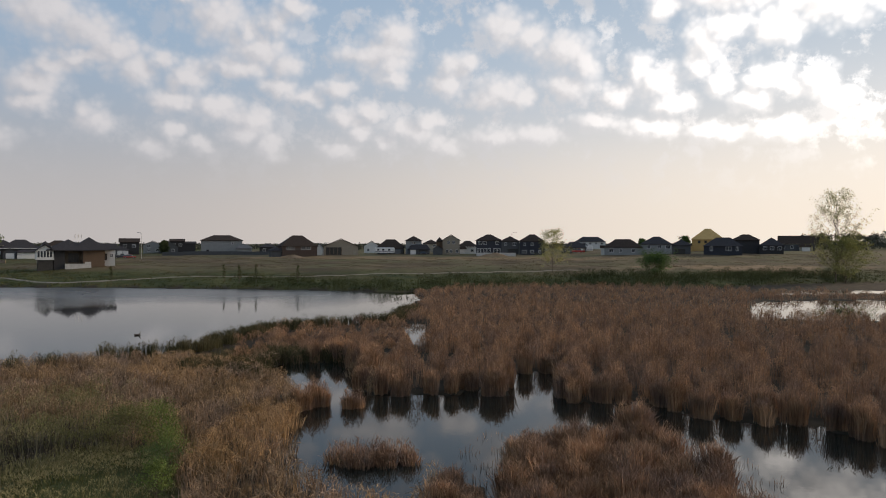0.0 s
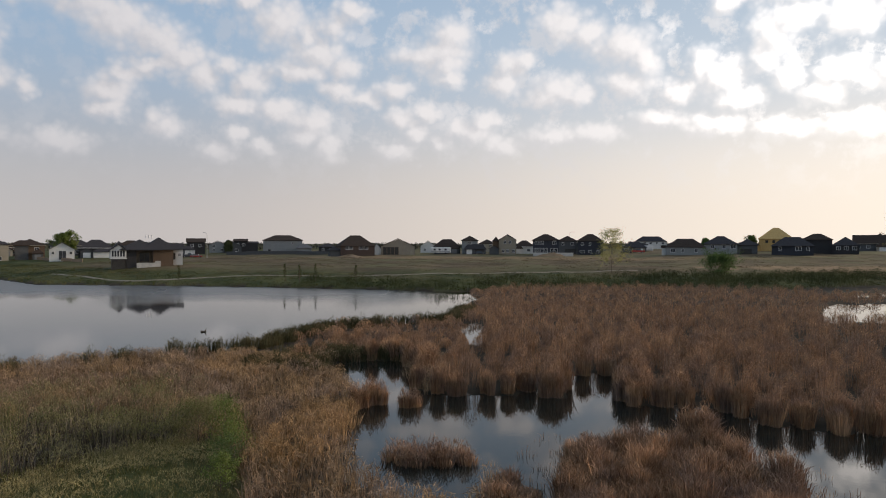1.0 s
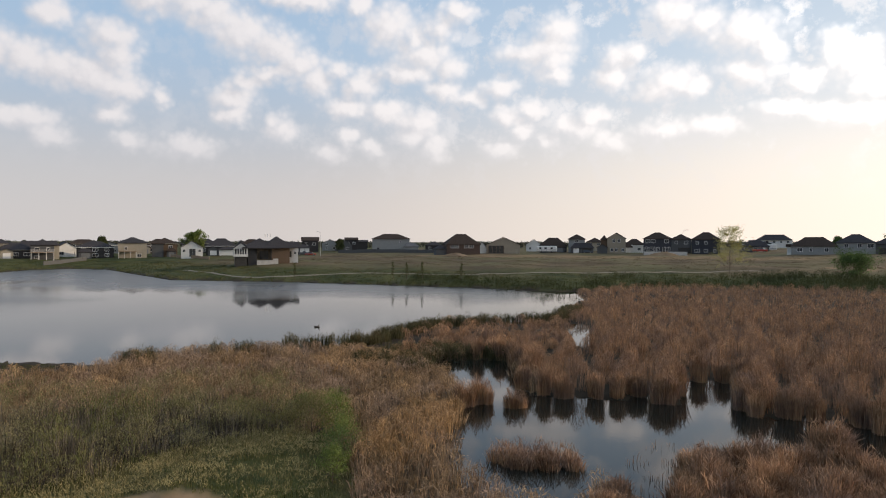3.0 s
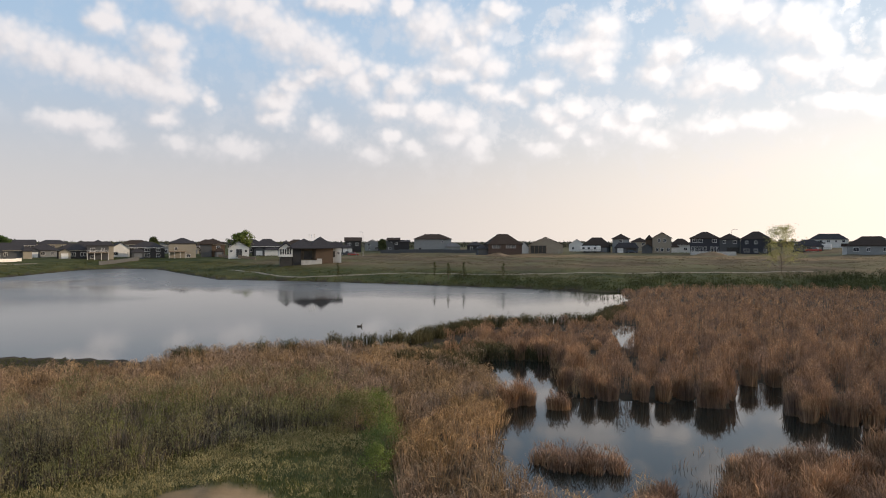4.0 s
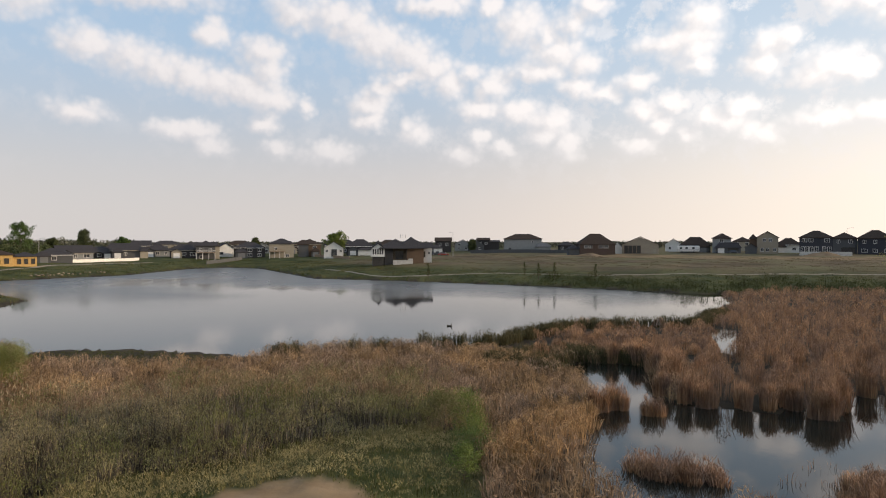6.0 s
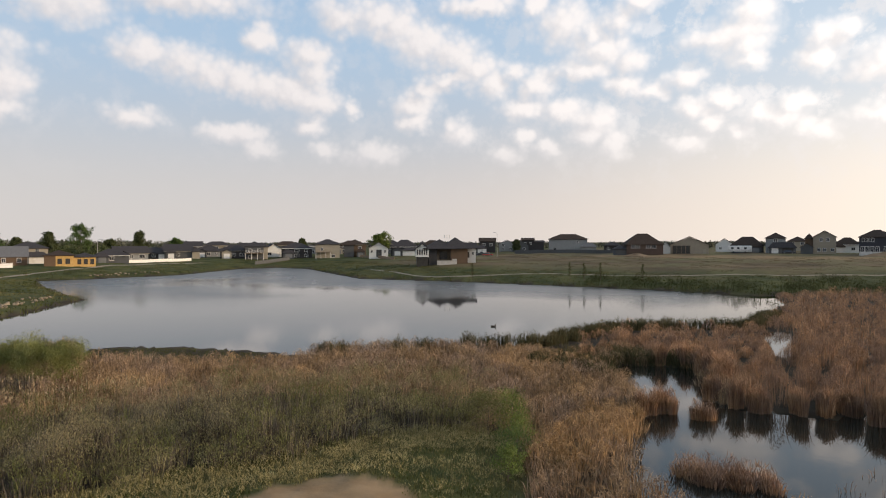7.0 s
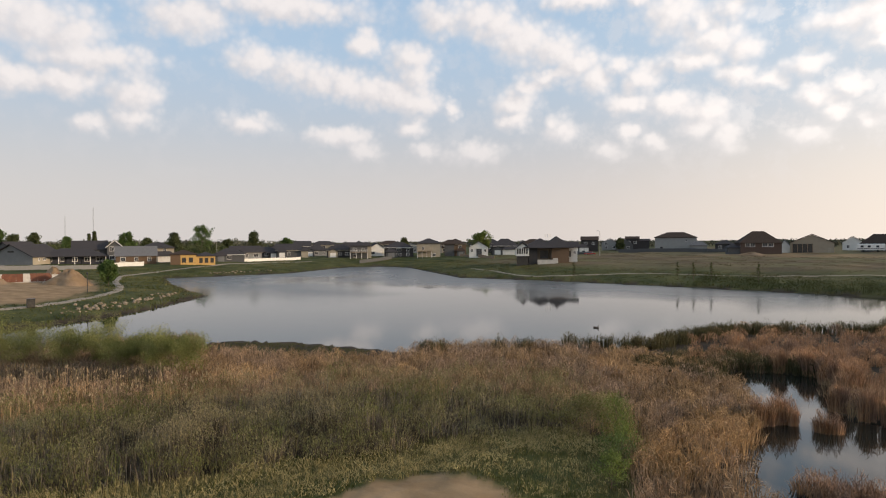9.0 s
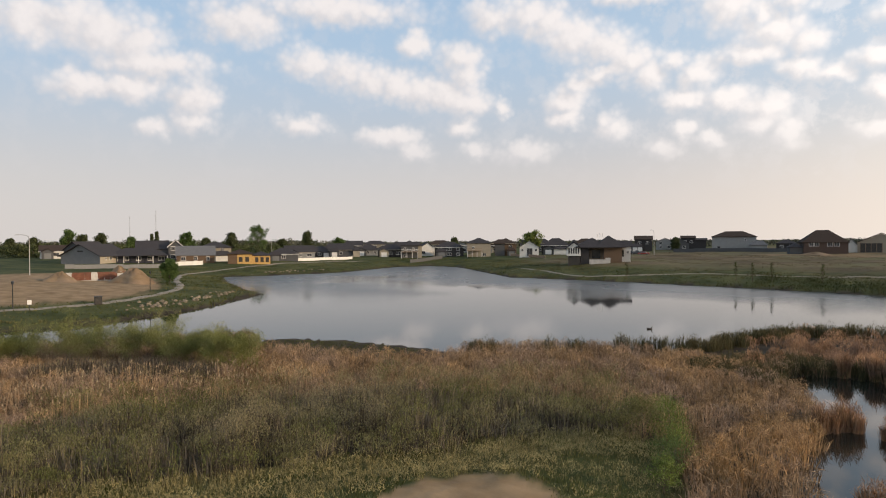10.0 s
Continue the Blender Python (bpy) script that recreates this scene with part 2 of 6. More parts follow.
def wave(x, y, size, seed=0):
    """Smooth irregular variation between about -1 and 1."""
    a = 0
    for i in range(4):
        u, f = 1.7 * i + seed * 2.3, (1, 1.31, 1.83, 2.37)[i] * 6.283 / size
        a = a + np.sin(f * (x * np.cos(u) + y * np.sin(u)) + 3 * u + 1.3 * np.sin(0.61 * f * (y * np.cos(u) - x * np.sin(u)) + u))
    return a / 2.6


def ramp(x, a, b):
    k = np.clip((x - a) / (b - a), 0, 1)
    return k * k * (3 - 2 * k)


def water_side(x, y):
    """Negative where the water is open."""
    x, y = np.asarray(x, float), np.asarray(y, float)
    wob = 0.45 * wave(x, y, 3.1, 1) + 0.25 * wave(x, y, 1.3, 2)
    pool = np.maximum(side(POOL, x, y), -np.minimum(side(ISLAND, x, y), side(ISLET, x, y))) + 0.7 * wob
    pools = np.minimum(np.minimum(pool, side(GAP, x, y) + 0.7 * wob), np.minimum(side(FAR_POOL, x, y), side(FAR_CREEK, x, y)) + 0.4 * wob)
    lake = np.maximum(side(LAKE, x, y) + wob, side(BASIN, x, y))
    return np.minimum(pools, lake)


def ground_z(x, y):
    """Height of the ground; the water lies at zero."""
    x, y = np.asarray(x, float), np.asarray(y, float)
    out = side(BASIN, x, y) + 0.5 * wave(x, y, 9, 3)
    wet = water_side(x, y)
    level = 0.12 - 0.07 * ramp(x + 0.12 * y, -9, -3)
    low = np.where(wet < 0, np.maximum(-0.6, level + 0.5 * wet), level)
    mead = -side(MEADOW, x, y)
    low = low + 0.65 * ramp(mead, -1.5, 7) + 0.05 * wave(x, y, 4, 5) * ramp(mead, 0, 4)
    bank = np.interp(out, [0, 2.5, 10, 40, 170, 900, 6000], [0.12, 0.55, 1.3, 3.2, 5.0, 5.6, 5.6])
    bank = bank + 0.16 * wave(x, y, 40, 7) * ramp(out, 3, 40) + 0.08 * wave(x, y, 11, 8) * ramp(out, 3, 20)
    bank = bank + 1.7 * ramp(x, 45, 110) * ramp(out, 50, 120)
    return np.where(out > 0, bank, low)

# ---------------------------------------------------------------- materials
def mat(name, dark, light, scale=3.0, rough=0.85, bump=0.0, island=0.0, metal=0.0, fine=0.0, spec=0.3, third=None, through_light=0.0,
        patch=0.0, objects=0.0):
    """A surface between two colours by noise at real size; island: variation piece by piece; fine: grain;
    third: a colour in broad patches of that many metres; objects: variation from thing to thing."""
    m = bpy.data.materials.new(name)
    m.use_nodes = True
    nt = m.node_tree
    b = nt.nodes["Principled BSDF"]
    tc = nt.nodes.new("ShaderNodeTexCoord")
    no = nt.nodes.new("ShaderNodeTexNoise")
    no.inputs["Scale"].default_value, no.inputs["Detail"].default_value = scale, 5
    nt.links.new(tc.outputs["Object"], no.inputs["Vector"])
    f = nt.nodes.new("ShaderNodeMapRange")
    f.inputs["From Min"].default_value, f.inputs["From Max"].default_value = 0.3, 0.7
    nt.links.new(no.outputs["Fac"], f.inputs["Value"])
    mix = nt.nodes.new("ShaderNodeMix")
    mix.data_type = "RGBA"
    nt.links.new(f.outputs[0], mix.inputs[0])
    mix.inputs[6].default_value, mix.inputs[7].default_value = (*dark, 1), (*light, 1)
    col = mix.outputs[2]
    if third:
        n2 = nt.nodes.new("ShaderNodeTexNoise")
        n2.inputs["Scale"].default_value, n2.inputs["Detail"].default_value = 1 / patch, 4
        nt.links.new(tc.outputs["Object"], n2.inputs["Vector"])
        f2 = nt.nodes.new("ShaderNodeMapRange")
        f2.inputs["From Min"].default_value, f2.inputs["From Max"].default_value = 0.42, 0.64
        nt.links.new(n2.outputs["Fac"], f2.inputs["Value"])
        m2 = nt.nodes.new("ShaderNodeMix")
        m2.data_type = "RGBA"
        nt.links.new(f2.outputs[0], m2.inputs[0])
        nt.links.new(col, m2.inputs[6])
        m2.inputs[7].default_value = (*third, 1)
        col = m2.outputs[2]
    for amount, source in ((island, "ShaderNodeNewGeometry"), (objects, "ShaderNodeObjectInfo")):
        if amount:
            g = nt.nodes.new(source)
            r = nt.nodes.new("ShaderNodeMapRange")
            r.inputs["To Min"].default_value, r.inputs["To Max"].default_value = 1 - amount, 1 + amount
            nt.links.new(g.outputs["Random Per Island" if source.endswith("Geometry") else "Random"], r.inputs["Value"])
            v = nt.nodes.new("ShaderNodeVectorMath")
            v.operation = "SCALE"
            nt.links.new(col, v.inputs[0])
            nt.links.new(r.outputs[0], v.inputs["Scale"])
            col = v.outputs[0]
    if fine:
        n3 = nt.nodes.new("ShaderNodeTexNoise")
        n3.inputs["Scale"].default_value, n3.inputs["Detail"].default_value = scale * 14, 3
        nt.links.new(tc.outputs["Object"], n3.inputs["Vector"])
        r = nt.nodes.new("ShaderNodeMapRange")
        r.inputs["From Min"].default_value, r.inputs["From Max"].default_value = 0.25, 0.75
        r.inputs["To Min"].default_value, r.inputs["To Max"].default_value = 1 - fine, 1 + fine
        nt.links.new(n3.outputs["Fac"], r.inputs["Value"])
        v = nt.nodes.new("ShaderNodeVectorMath")
        v.operation = "SCALE"
        nt.links.new(col, v.inputs[0])
        nt.links.new(r.outputs[0], v.inputs["Scale"])
        col = v.outputs[0]
    nt.links.new(col, b.inputs["Base Color"])
    b.inputs["Roughness"].default_value, b.inputs["Metallic"].default_value = rough, metal
    b.inputs["Specular IOR Level"].default_value = spec
    if bump:
        bp = nt.nodes.new("ShaderNodeBump")
        bp.inputs["Strength"].default_value, bp.inputs["Distance"].default_value = 0.6, bump
        nt.links.new(no.outputs["Fac"], bp.inputs["Height"])
        nt.links.new(bp.outputs[0], b.inputs["Normal"])
    if through_light:
        tr = nt.nodes.new("ShaderNodeBsdfTranslucent")
        nt.links.new(col, tr.inputs[0])
        ms = nt.nodes.new("ShaderNodeMixShader")
        ms.inputs[0].default_value = through_light
        nt.links.new(b.outputs[0], ms.inputs[1])
        nt.links.new(tr.outputs[0], ms.inputs[2])
        nt.links.new(ms.outputs[0], nt.nodes["Material Output"].inputs[0])
    return m


def siding(name, colour, lap=0.2, upright=False):
    """Lapped wall boards: a saw-tooth relief at the boards' width and faint weathering."""
    m = mat(name, tuple(c * 0.88 for c in colour), colour, scale=0.7, rough=0.7, fine=0.06)
    nt = m.node_tree
    w = nt.nodes.new("ShaderNodeTexWave")
    w.wave_type, w.wave_profile, w.bands_direction = "BANDS", "SAW", "X" if upright else "Z"
    w.inputs["Scale"].default_value = 0.314 / lap
    tc = nt.nodes.new("ShaderNodeTexCoord")
    nt.links.new(tc.outputs["Object"], w.inputs["Vector"])
    bp = nt.nodes.new("ShaderNodeBump")
    bp.inputs["Distance"].default_value = 0.02
    nt.links.new(w.outputs["Fac"], bp.inputs["Height"])
    nt.links.new(bp.outputs[0], nt.nodes["Principled BSDF"].inputs["Normal"])
    return m


REED_TAN = mat("dry_cattail", (0.12, 0.066, 0.038), (0.54, 0.325, 0.18), scale=0.7, island=0.4, third=(0.22, 0.145, 0.105), patch=1.6, through_light=0.08, spec=0.15)
REED_GOLD = mat("golden_cattail", (0.115, 0.072, 0.039), (0.42, 0.285, 0.155), scale=0.4, island=0.48, third=(0.29, 0.205, 0.145), patch=3, through_light=0.15, spec=0.15)
# a brighter cattail for sunlit patches: the warm light is in this colour
REED_ORANGE_LIT = mat("orange_lit_cattail", (0.20, 0.125, 0.06), (0.58, 0.37, 0.175), scale=0.5, island=0.48, third=(0.34, 0.225, 0.13), patch=2, through_light=0.2, spec=0.15)
SEED_FLUFF = mat("seed_fluff", (0.27, 0.205, 0.13), (0.40, 0.315, 0.205), scale=0.5, island=0.3, through_light=0.3, spec=0.1)
REED_GREEN = mat("green_rush", (0.045, 0.047, 0.022), (0.12, 0.10, 0.05), scale=0.6, island=0.4, through_light=0.3, spec=0.15)
GRASS = mat("meadow_grass", (0.036, 0.045, 0.013), (0.105, 0.108, 0.034), scale=0.35, island=0.45, third=(0.19, 0.165, 0.072), patch=3, through_light=0.12, spec=0.15)
GRASS_DRY = mat("dry_grass", (0.19, 0.16, 0.075), (0.37, 0.315, 0.15), scale=0.5, island=0.35, through_light=0.15, spec=0.15)
BANK_GRASS = mat("bank_grass", (0.03, 0.04, 0.013), (0.08, 0.086, 0.03), scale=0.16, island=0.22, third=(0.105, 0.10, 0.045), patch=14, through_light=0.1, spec=0.1)
PRAIRIE = mat("dry_prairie_grass", (0.06, 0.046, 0.026), (0.13, 0.10, 0.055), scale=0.12, island=0.22, third=(0.08, 0.075, 0.035), patch=16, through_light=0.1, spec=0.1)
WILLOW_STEM = mat("willow_stem", (0.045, 0.037, 0.03), (0.17, 0.143, 0.107), scale=0.5, island=0.65, spec=0.15)
WILLOW_LEAF = mat("willow_leaf", (0.085, 0.09, 0.03), (0.21, 0.204, 0.076), scale=0.4, island=0.35, third=(0.25, 0.21, 0.12), patch=7, through_light=0.35, spec=0.15)
WILLOW_BUSH = mat("willow_bush_leaf", (0.12, 0.135, 0.042), (0.26, 0.26, 0.095), scale=0.5, island=0.35, through_light=0.4, spec=0.15)
LEAF_BRIGHT = mat("fresh_leaf", (0.09, 0.125, 0.03), (0.20, 0.235, 0.062), scale=0.8, island=0.5, through_light=0.3, spec=0.2)
LEAF_YELLOW = mat("budding_leaf", (0.27, 0.27, 0.08), (0.42, 0.38, 0.13), scale=0.8, island=0.3, through_light=0.4, spec=0.2)
LEAF_DARK = mat("dark_leaf", (0.045, 0.056, 0.026), (0.09, 0.103, 0.045), scale=0.4, island=0.35, through_light=0.2, spec=0.1)
SCRUB = mat("willow_scrub", (0.03, 0.038, 0.016), (0.075, 0.082, 0.034), scale=0.12, island=0.35, through_light=0.15, spec=0.05)
LEAF_FAR = mat("distant_leaf", (0.055, 0.06, 0.045), (0.10, 0.10, 0.075), scale=0.05, island=0.25, spec=0.05)
LEAF_MID = mat("tree_leaf", (0.05, 0.085, 0.025), (0.11, 0.16, 0.05), scale=0.4, island=0.4, through_light=0.3, spec=0.2)
BARK = mat("bark", (0.06, 0.045, 0.035), (0.14, 0.11, 0.085), scale=6, bump=0.02)
SOIL = mat("bare_soil", (0.14, 0.09, 0.048), (0.24, 0.165, 0.095), scale=0.4, bump=0.05, fine=0.15, third=(0.23, 0.16, 0.1), patch=6)
PATH = mat("gravel_path", (0.16, 0.135, 0.105), (0.24, 0.205, 0.16), scale=1.5, fine=0.1)
STONE = mat("field_stone", (0.10, 0.08, 0.058), (0.25, 0.205, 0.145), scale=2, bump=0.03, objects=0.35)
WHITE = mat("white_paint", (0.54, 0.53, 0.51), (0.68, 0.67, 0.65), scale=1.2, rough=0.55)
BLACK = mat("black_metal", (0.02, 0.02, 0.02), (0.05, 0.045, 0.04), scale=3, rough=0.5)
GALV = mat("galvanised_steel", (0.26, 0.26, 0.26), (0.36, 0.36, 0.35), scale=4, rough=0.55, metal=0.2)
WOOD = mat("weathered_wood", (0.18, 0.13, 0.09), (0.30, 0.22, 0.15), scale=4, fine=0.15)
SHEATH = mat("osb_sheathing", (0.38, 0.24, 0.08), (0.52, 0.35, 0.14), scale=2, fine=0.2)
FORM = mat("red_formwork", (0.10, 0.042, 0.028), (0.17, 0.075, 0.048), scale=1, fine=0.15)
CONCRETE = mat("concrete", (0.36, 0.35, 0.33), (0.48, 0.46, 0.43), scale=1.5, fine=0.08)
ROOF_DARK = mat("charcoal_shingles", (0.03, 0.028, 0.03), (0.058, 0.055, 0.058), scale=5, fine=0.25, bump=0.02, rough=0.95, spec=0.08)
ROOF_BROWN = mat("brown_shingles", (0.032, 0.024, 0.02), (0.06, 0.046, 0.038), scale=5, fine=0.25, bump=0.02, rough=0.95, spec=0.08)
ROOF_GREY = mat("grey_shingles", (0.085, 0.085, 0.09), (0.15, 0.15, 0.155), scale=5, fine=0.25, bump=0.02, rough=0.95, spec=0.08)
GLASS = mat("window_glass", (0.02, 0.024, 0.03), (0.05, 0.055, 0.065), scale=0.6, rough=0.08, spec=0.6)
TYRE = mat("tyre_rubber", (0.015, 0.015, 0.015), (0.03, 0.03, 0.03), scale=5)
CAR_RED = mat("red_car_paint", (0.25, 0.03, 0.025), (0.33, 0.05, 0.04), scale=1, rough=0.25, spec=0.5)
CAR_DARK = mat("dark_car_paint", (0.02, 0.022, 0.028), (0.04, 0.042, 0.05), scale=1, rough=0.25, spec=0.5)
S_BLACK = siding("black_siding", (0.03, 0.029, 0.031))
S_NAVY = siding("navy_siding", (0.03, 0.033, 0.044))
S_GREY = siding("grey_siding", (0.22, 0.228, 0.23))
S_DGREY = siding("slate_siding", (0.075, 0.078, 0.082))
S_MGREY = siding("mid_grey_siding", (0.16, 0.165, 0.17))
S_WHITE = siding("white_siding", (0.58, 0.58, 0.56))
S_CREAM = siding("cream_siding", (0.29, 0.26, 0.205))
S_TAN = siding("tan_siding", (0.27, 0.232, 0.18))
S_BROWN = siding("brown_siding", (0.115, 0.075, 0.047))
S_TAUPE = siding("taupe_siding", (0.13, 0.105, 0.08))
S_REDBROWN = siding("chestnut_siding", (0.075, 0.05, 0.04))


# ---------------------------------------------------------------- mesh helpers
def solid(name, verts, quads, tris, material, smooth=False):
    """A mesh from arrays: vertices, four-cornered and three-cornered faces."""
    me = bpy.data.meshes.new(name)
    verts = np.asarray(verts, np.float32).reshape(-1, 3)
    quads, tris = np.asarray(quads, np.int32).reshape(-1, 4), np.asarray(tris, np.int32).reshape(-1, 3)
    me.vertices.add(len(verts))
    me.vertices.foreach_set("co", verts.ravel())
    me.loops.add(4 * len(quads) + 3 * len(tris))
    me.loops.foreach_set("vertex_index", np.concatenate([quads.ravel(), tris.ravel()]))
    me.polygons.add(len(quads) + len(tris))
    me.polygons.foreach_set("loop_start", np.concatenate([4 * np.arange(len(quads)), 4 * len(quads) + 3 * np.arange(len(tris))]).astype(np.int32))
    if smooth:
        me.polygons.foreach_set("use_smooth", np.ones(len(quads) + len(tris), bool))
    me.update(calc_edges=True)
    me.validate()
    me.materials.append(material)
    return me


def part(name, bm, material, parent, label="", m=None):
    """Links a bmesh or mesh as one object under a thing or a part."""
    if isinstance(bm, bpy.types.Mesh):
        me = bm
    else:
        me = bpy.data.meshes.new(name)
        bm.to_mesh(me)
        bm.free()
    if not me.materials:
        me.materials.append(material)
    ob = new(name, me)
    ob.parent = parent
    if m is not None:
        ob.matrix_basis = m
    return tagged(ob, label)


def thing(name, m, label, category, group=""):
    ob = new(name)
    ob.matrix_basis = m
    ob.empty_display_size = 0.5
    return tagged(ob, label, category, group)


def box(bm, x0, x1, y0, y1, z0, z1, bevel=0.0):
    """A box from its bounds; bevel rounds its edges."""
    r = bmesh.ops.create_cube(bm, size=1, matrix=Matrix.Translation(((x0 + x1) / 2, (y0 + y1) / 2, (z0 + z1) / 2)) @ Matrix.Diagonal((x1 - x0, y1 - y0, z1 - z0, 1)))
    if bevel:
        bmesh.ops.bevel(bm, geom=list({e for v in r["verts"] for e in v.link_edges}), offset=bevel, segments=1, affect="EDGES")
    return bm


def tube(bm, x, y, z0, z1, r0, r1, n=8):
    bmesh.ops.create_cone(bm, cap_ends=True, segments=n, radius1=r0, radius2=r1, depth=z1 - z0, matrix=Matrix.Translation((x, y, (z0 + z1) / 2)))
    return bm


def blades(x, y, z, h, w, lean, way, rng, curl=0.25):
    """Leaf blades of two lengths each, as vertices, quads and triangles. lean: how far the tip stands off, by height; way: to where."""
    n = len(x)
    turn = rng.uniform(0, math.pi, n)
    cx, cy = np.cos(turn) * w / 2, np.sin(turn) * w / 2
    dx, dy = np.cos(way) * lean * h, np.sin(way) * lean * h
    v = np.empty((n, 5, 3), np.float32)
    v[:, 0] = np.stack([x - cx, y - cy, z - 0.1], 1)
    v[:, 1] = np.stack([x + cx, y + cy, z - 0.1], 1)
    bow, a2 = curl * h * rng.uniform(0.1, 1, n), way + rng.normal(0, 1.2, n)
    up = h * np.sqrt(np.maximum(0.15, 1 - 0.6 * lean ** 2))
    v[:, 2] = np.stack([x + dx * 0.7 + cx, y + dy * 0.7 + cy, z + 0.8 * up], 1)
    v[:, 3] = np.stack([x + dx * 0.7 - cx, y + dy * 0.7 - cy, z + 0.8 * up], 1)
    v[:, 4] = np.stack([x + dx + bow * np.cos(a2), y + dy + bow * np.sin(a2), z + up * (1 - 0.3 * bow / h)], 1)
    i = 5 * np.arange(n, dtype=np.int32)[:, None]
    return v.reshape(-1, 3), i + np.array([0, 1, 2, 3]), i + np.array([3, 2, 4])


def tufts(cx, cy, per, radius, height, width, rng, spread=0.35, even=0.25, dome=0.3, ragged=0.28):
    """Clumps of blades, each a domed stand: arrays ready for solid()."""
    n = len(cx)
    k = np.repeat(np.arange(n), per)
    rr, aa = np.sqrt(rng.uniform(0, 1, len(k))), rng.uniform(0, 2 * math.pi, len(k))
    rad, hh = (radius * rng.uniform(0.75, 1.25, n))[k], (height * rng.uniform(1 - even, 1 + even * 0.6, n) * np.ones(n))[k]
    x, y = cx[k] + rr * rad * np.cos(aa), cy[k] + rr * rad * np.sin(aa)
    h = hh * (1 - dome * rr ** 2) * rng.uniform(1 - ragged, 1.0, len(k))
    z = np.maximum(ground_z(x, y), -0.25)
    lean = np.abs(rng.normal(0, 0.12, len(k))) + spread * rr * rng.uniform(0.2, 1, len(k))
    return blades(x, y, z, h, width * rng.uniform(0.6, 1.4, len(k)), lean, aa + rng.normal(0, 0.6, len(k)), rng)


def slivers(cx, cy, z, per, radius, height, length, width, rng, floor=0.45, rise=0.4, dome=0.4):
    """Short broken leaf ends standing every way about the domed tops of clumps."""
    n = len(cx)
    k = np.repeat(np.arange(n), per)
    m = len(k)
    rr, aa = np.sqrt(rng.uniform(0, 1, m)), rng.uniform(0, 2 * math.pi, m)
    hh = (height * np.ones(n))[k]
    p = np.stack([cx[k] + rr * (radius * np.ones(n))[k] * np.cos(aa), cy[k] + rr * (radius * np.ones(n))[k] * np.sin(aa),
                  (z * np.ones(n))[k] + hh * (floor + (1.0 - floor) * rng.uniform(0, 1, m) ** 0.5) * (1 - dome * rr ** 2)], 1)
    a, b = rng.normal(0, 1, (m, 3)), rng.normal(0, 1, (m, 3))
    a[:, 2] = np.abs(a[:, 2]) + rise
    a /= np.linalg.norm(a, axis=1)[:, None]
    b -= a * (a * b).sum(1)[:, None]
    b /= np.linalg.norm(b, axis=1)[:, None]
    s, w = (length * rng.uniform(0.5, 1.4, m))[:, None], width * rng.uniform(0.6, 1.3, m)[:, None]
    v = np.stack([p - a * s / 2 + b * w / 2, p - a * s / 2 - b * w / 2, p + a * s / 2], 1).reshape(-1, 3)
    return v, np.zeros((0, 4), int), np.arange(3 * m).reshape(-1, 3)


def scatter(x0, x1, y0, y1, step, rng):
    gx, gy = np.meshgrid(np.arange(x0, x1, step), np.arange(y0, y1, step))
    gx, gy = gx.ravel(), gy.ravel()
    return gx + rng.uniform(-0.5, 0.5, len(gx)) * step, gy + rng.uniform(-0.5, 0.5, len(gy)) * step


def stuff(name, arrays, material, label, category):
    return tagged(new(name, solid(name, *arrays, material)), label, category, kind="stuff")


def several(*sets):
    v, q, t, base = [], [], [], 0
    for a, b, c in sets:
        v.append(a), q.append(b + base), t.append(c + base)
        base += len(a)
    return np.concatenate(v), np.concatenate(q), np.concatenate(t)


# ---------------------------------------------------------------- ground and water
LOT = [(-150, 20), (-172, 34), (-172, 62), (-155, 66), (-124, 54), (-110, 44.5), (-104.5, 36), (-104, 22), (-118, 8)]


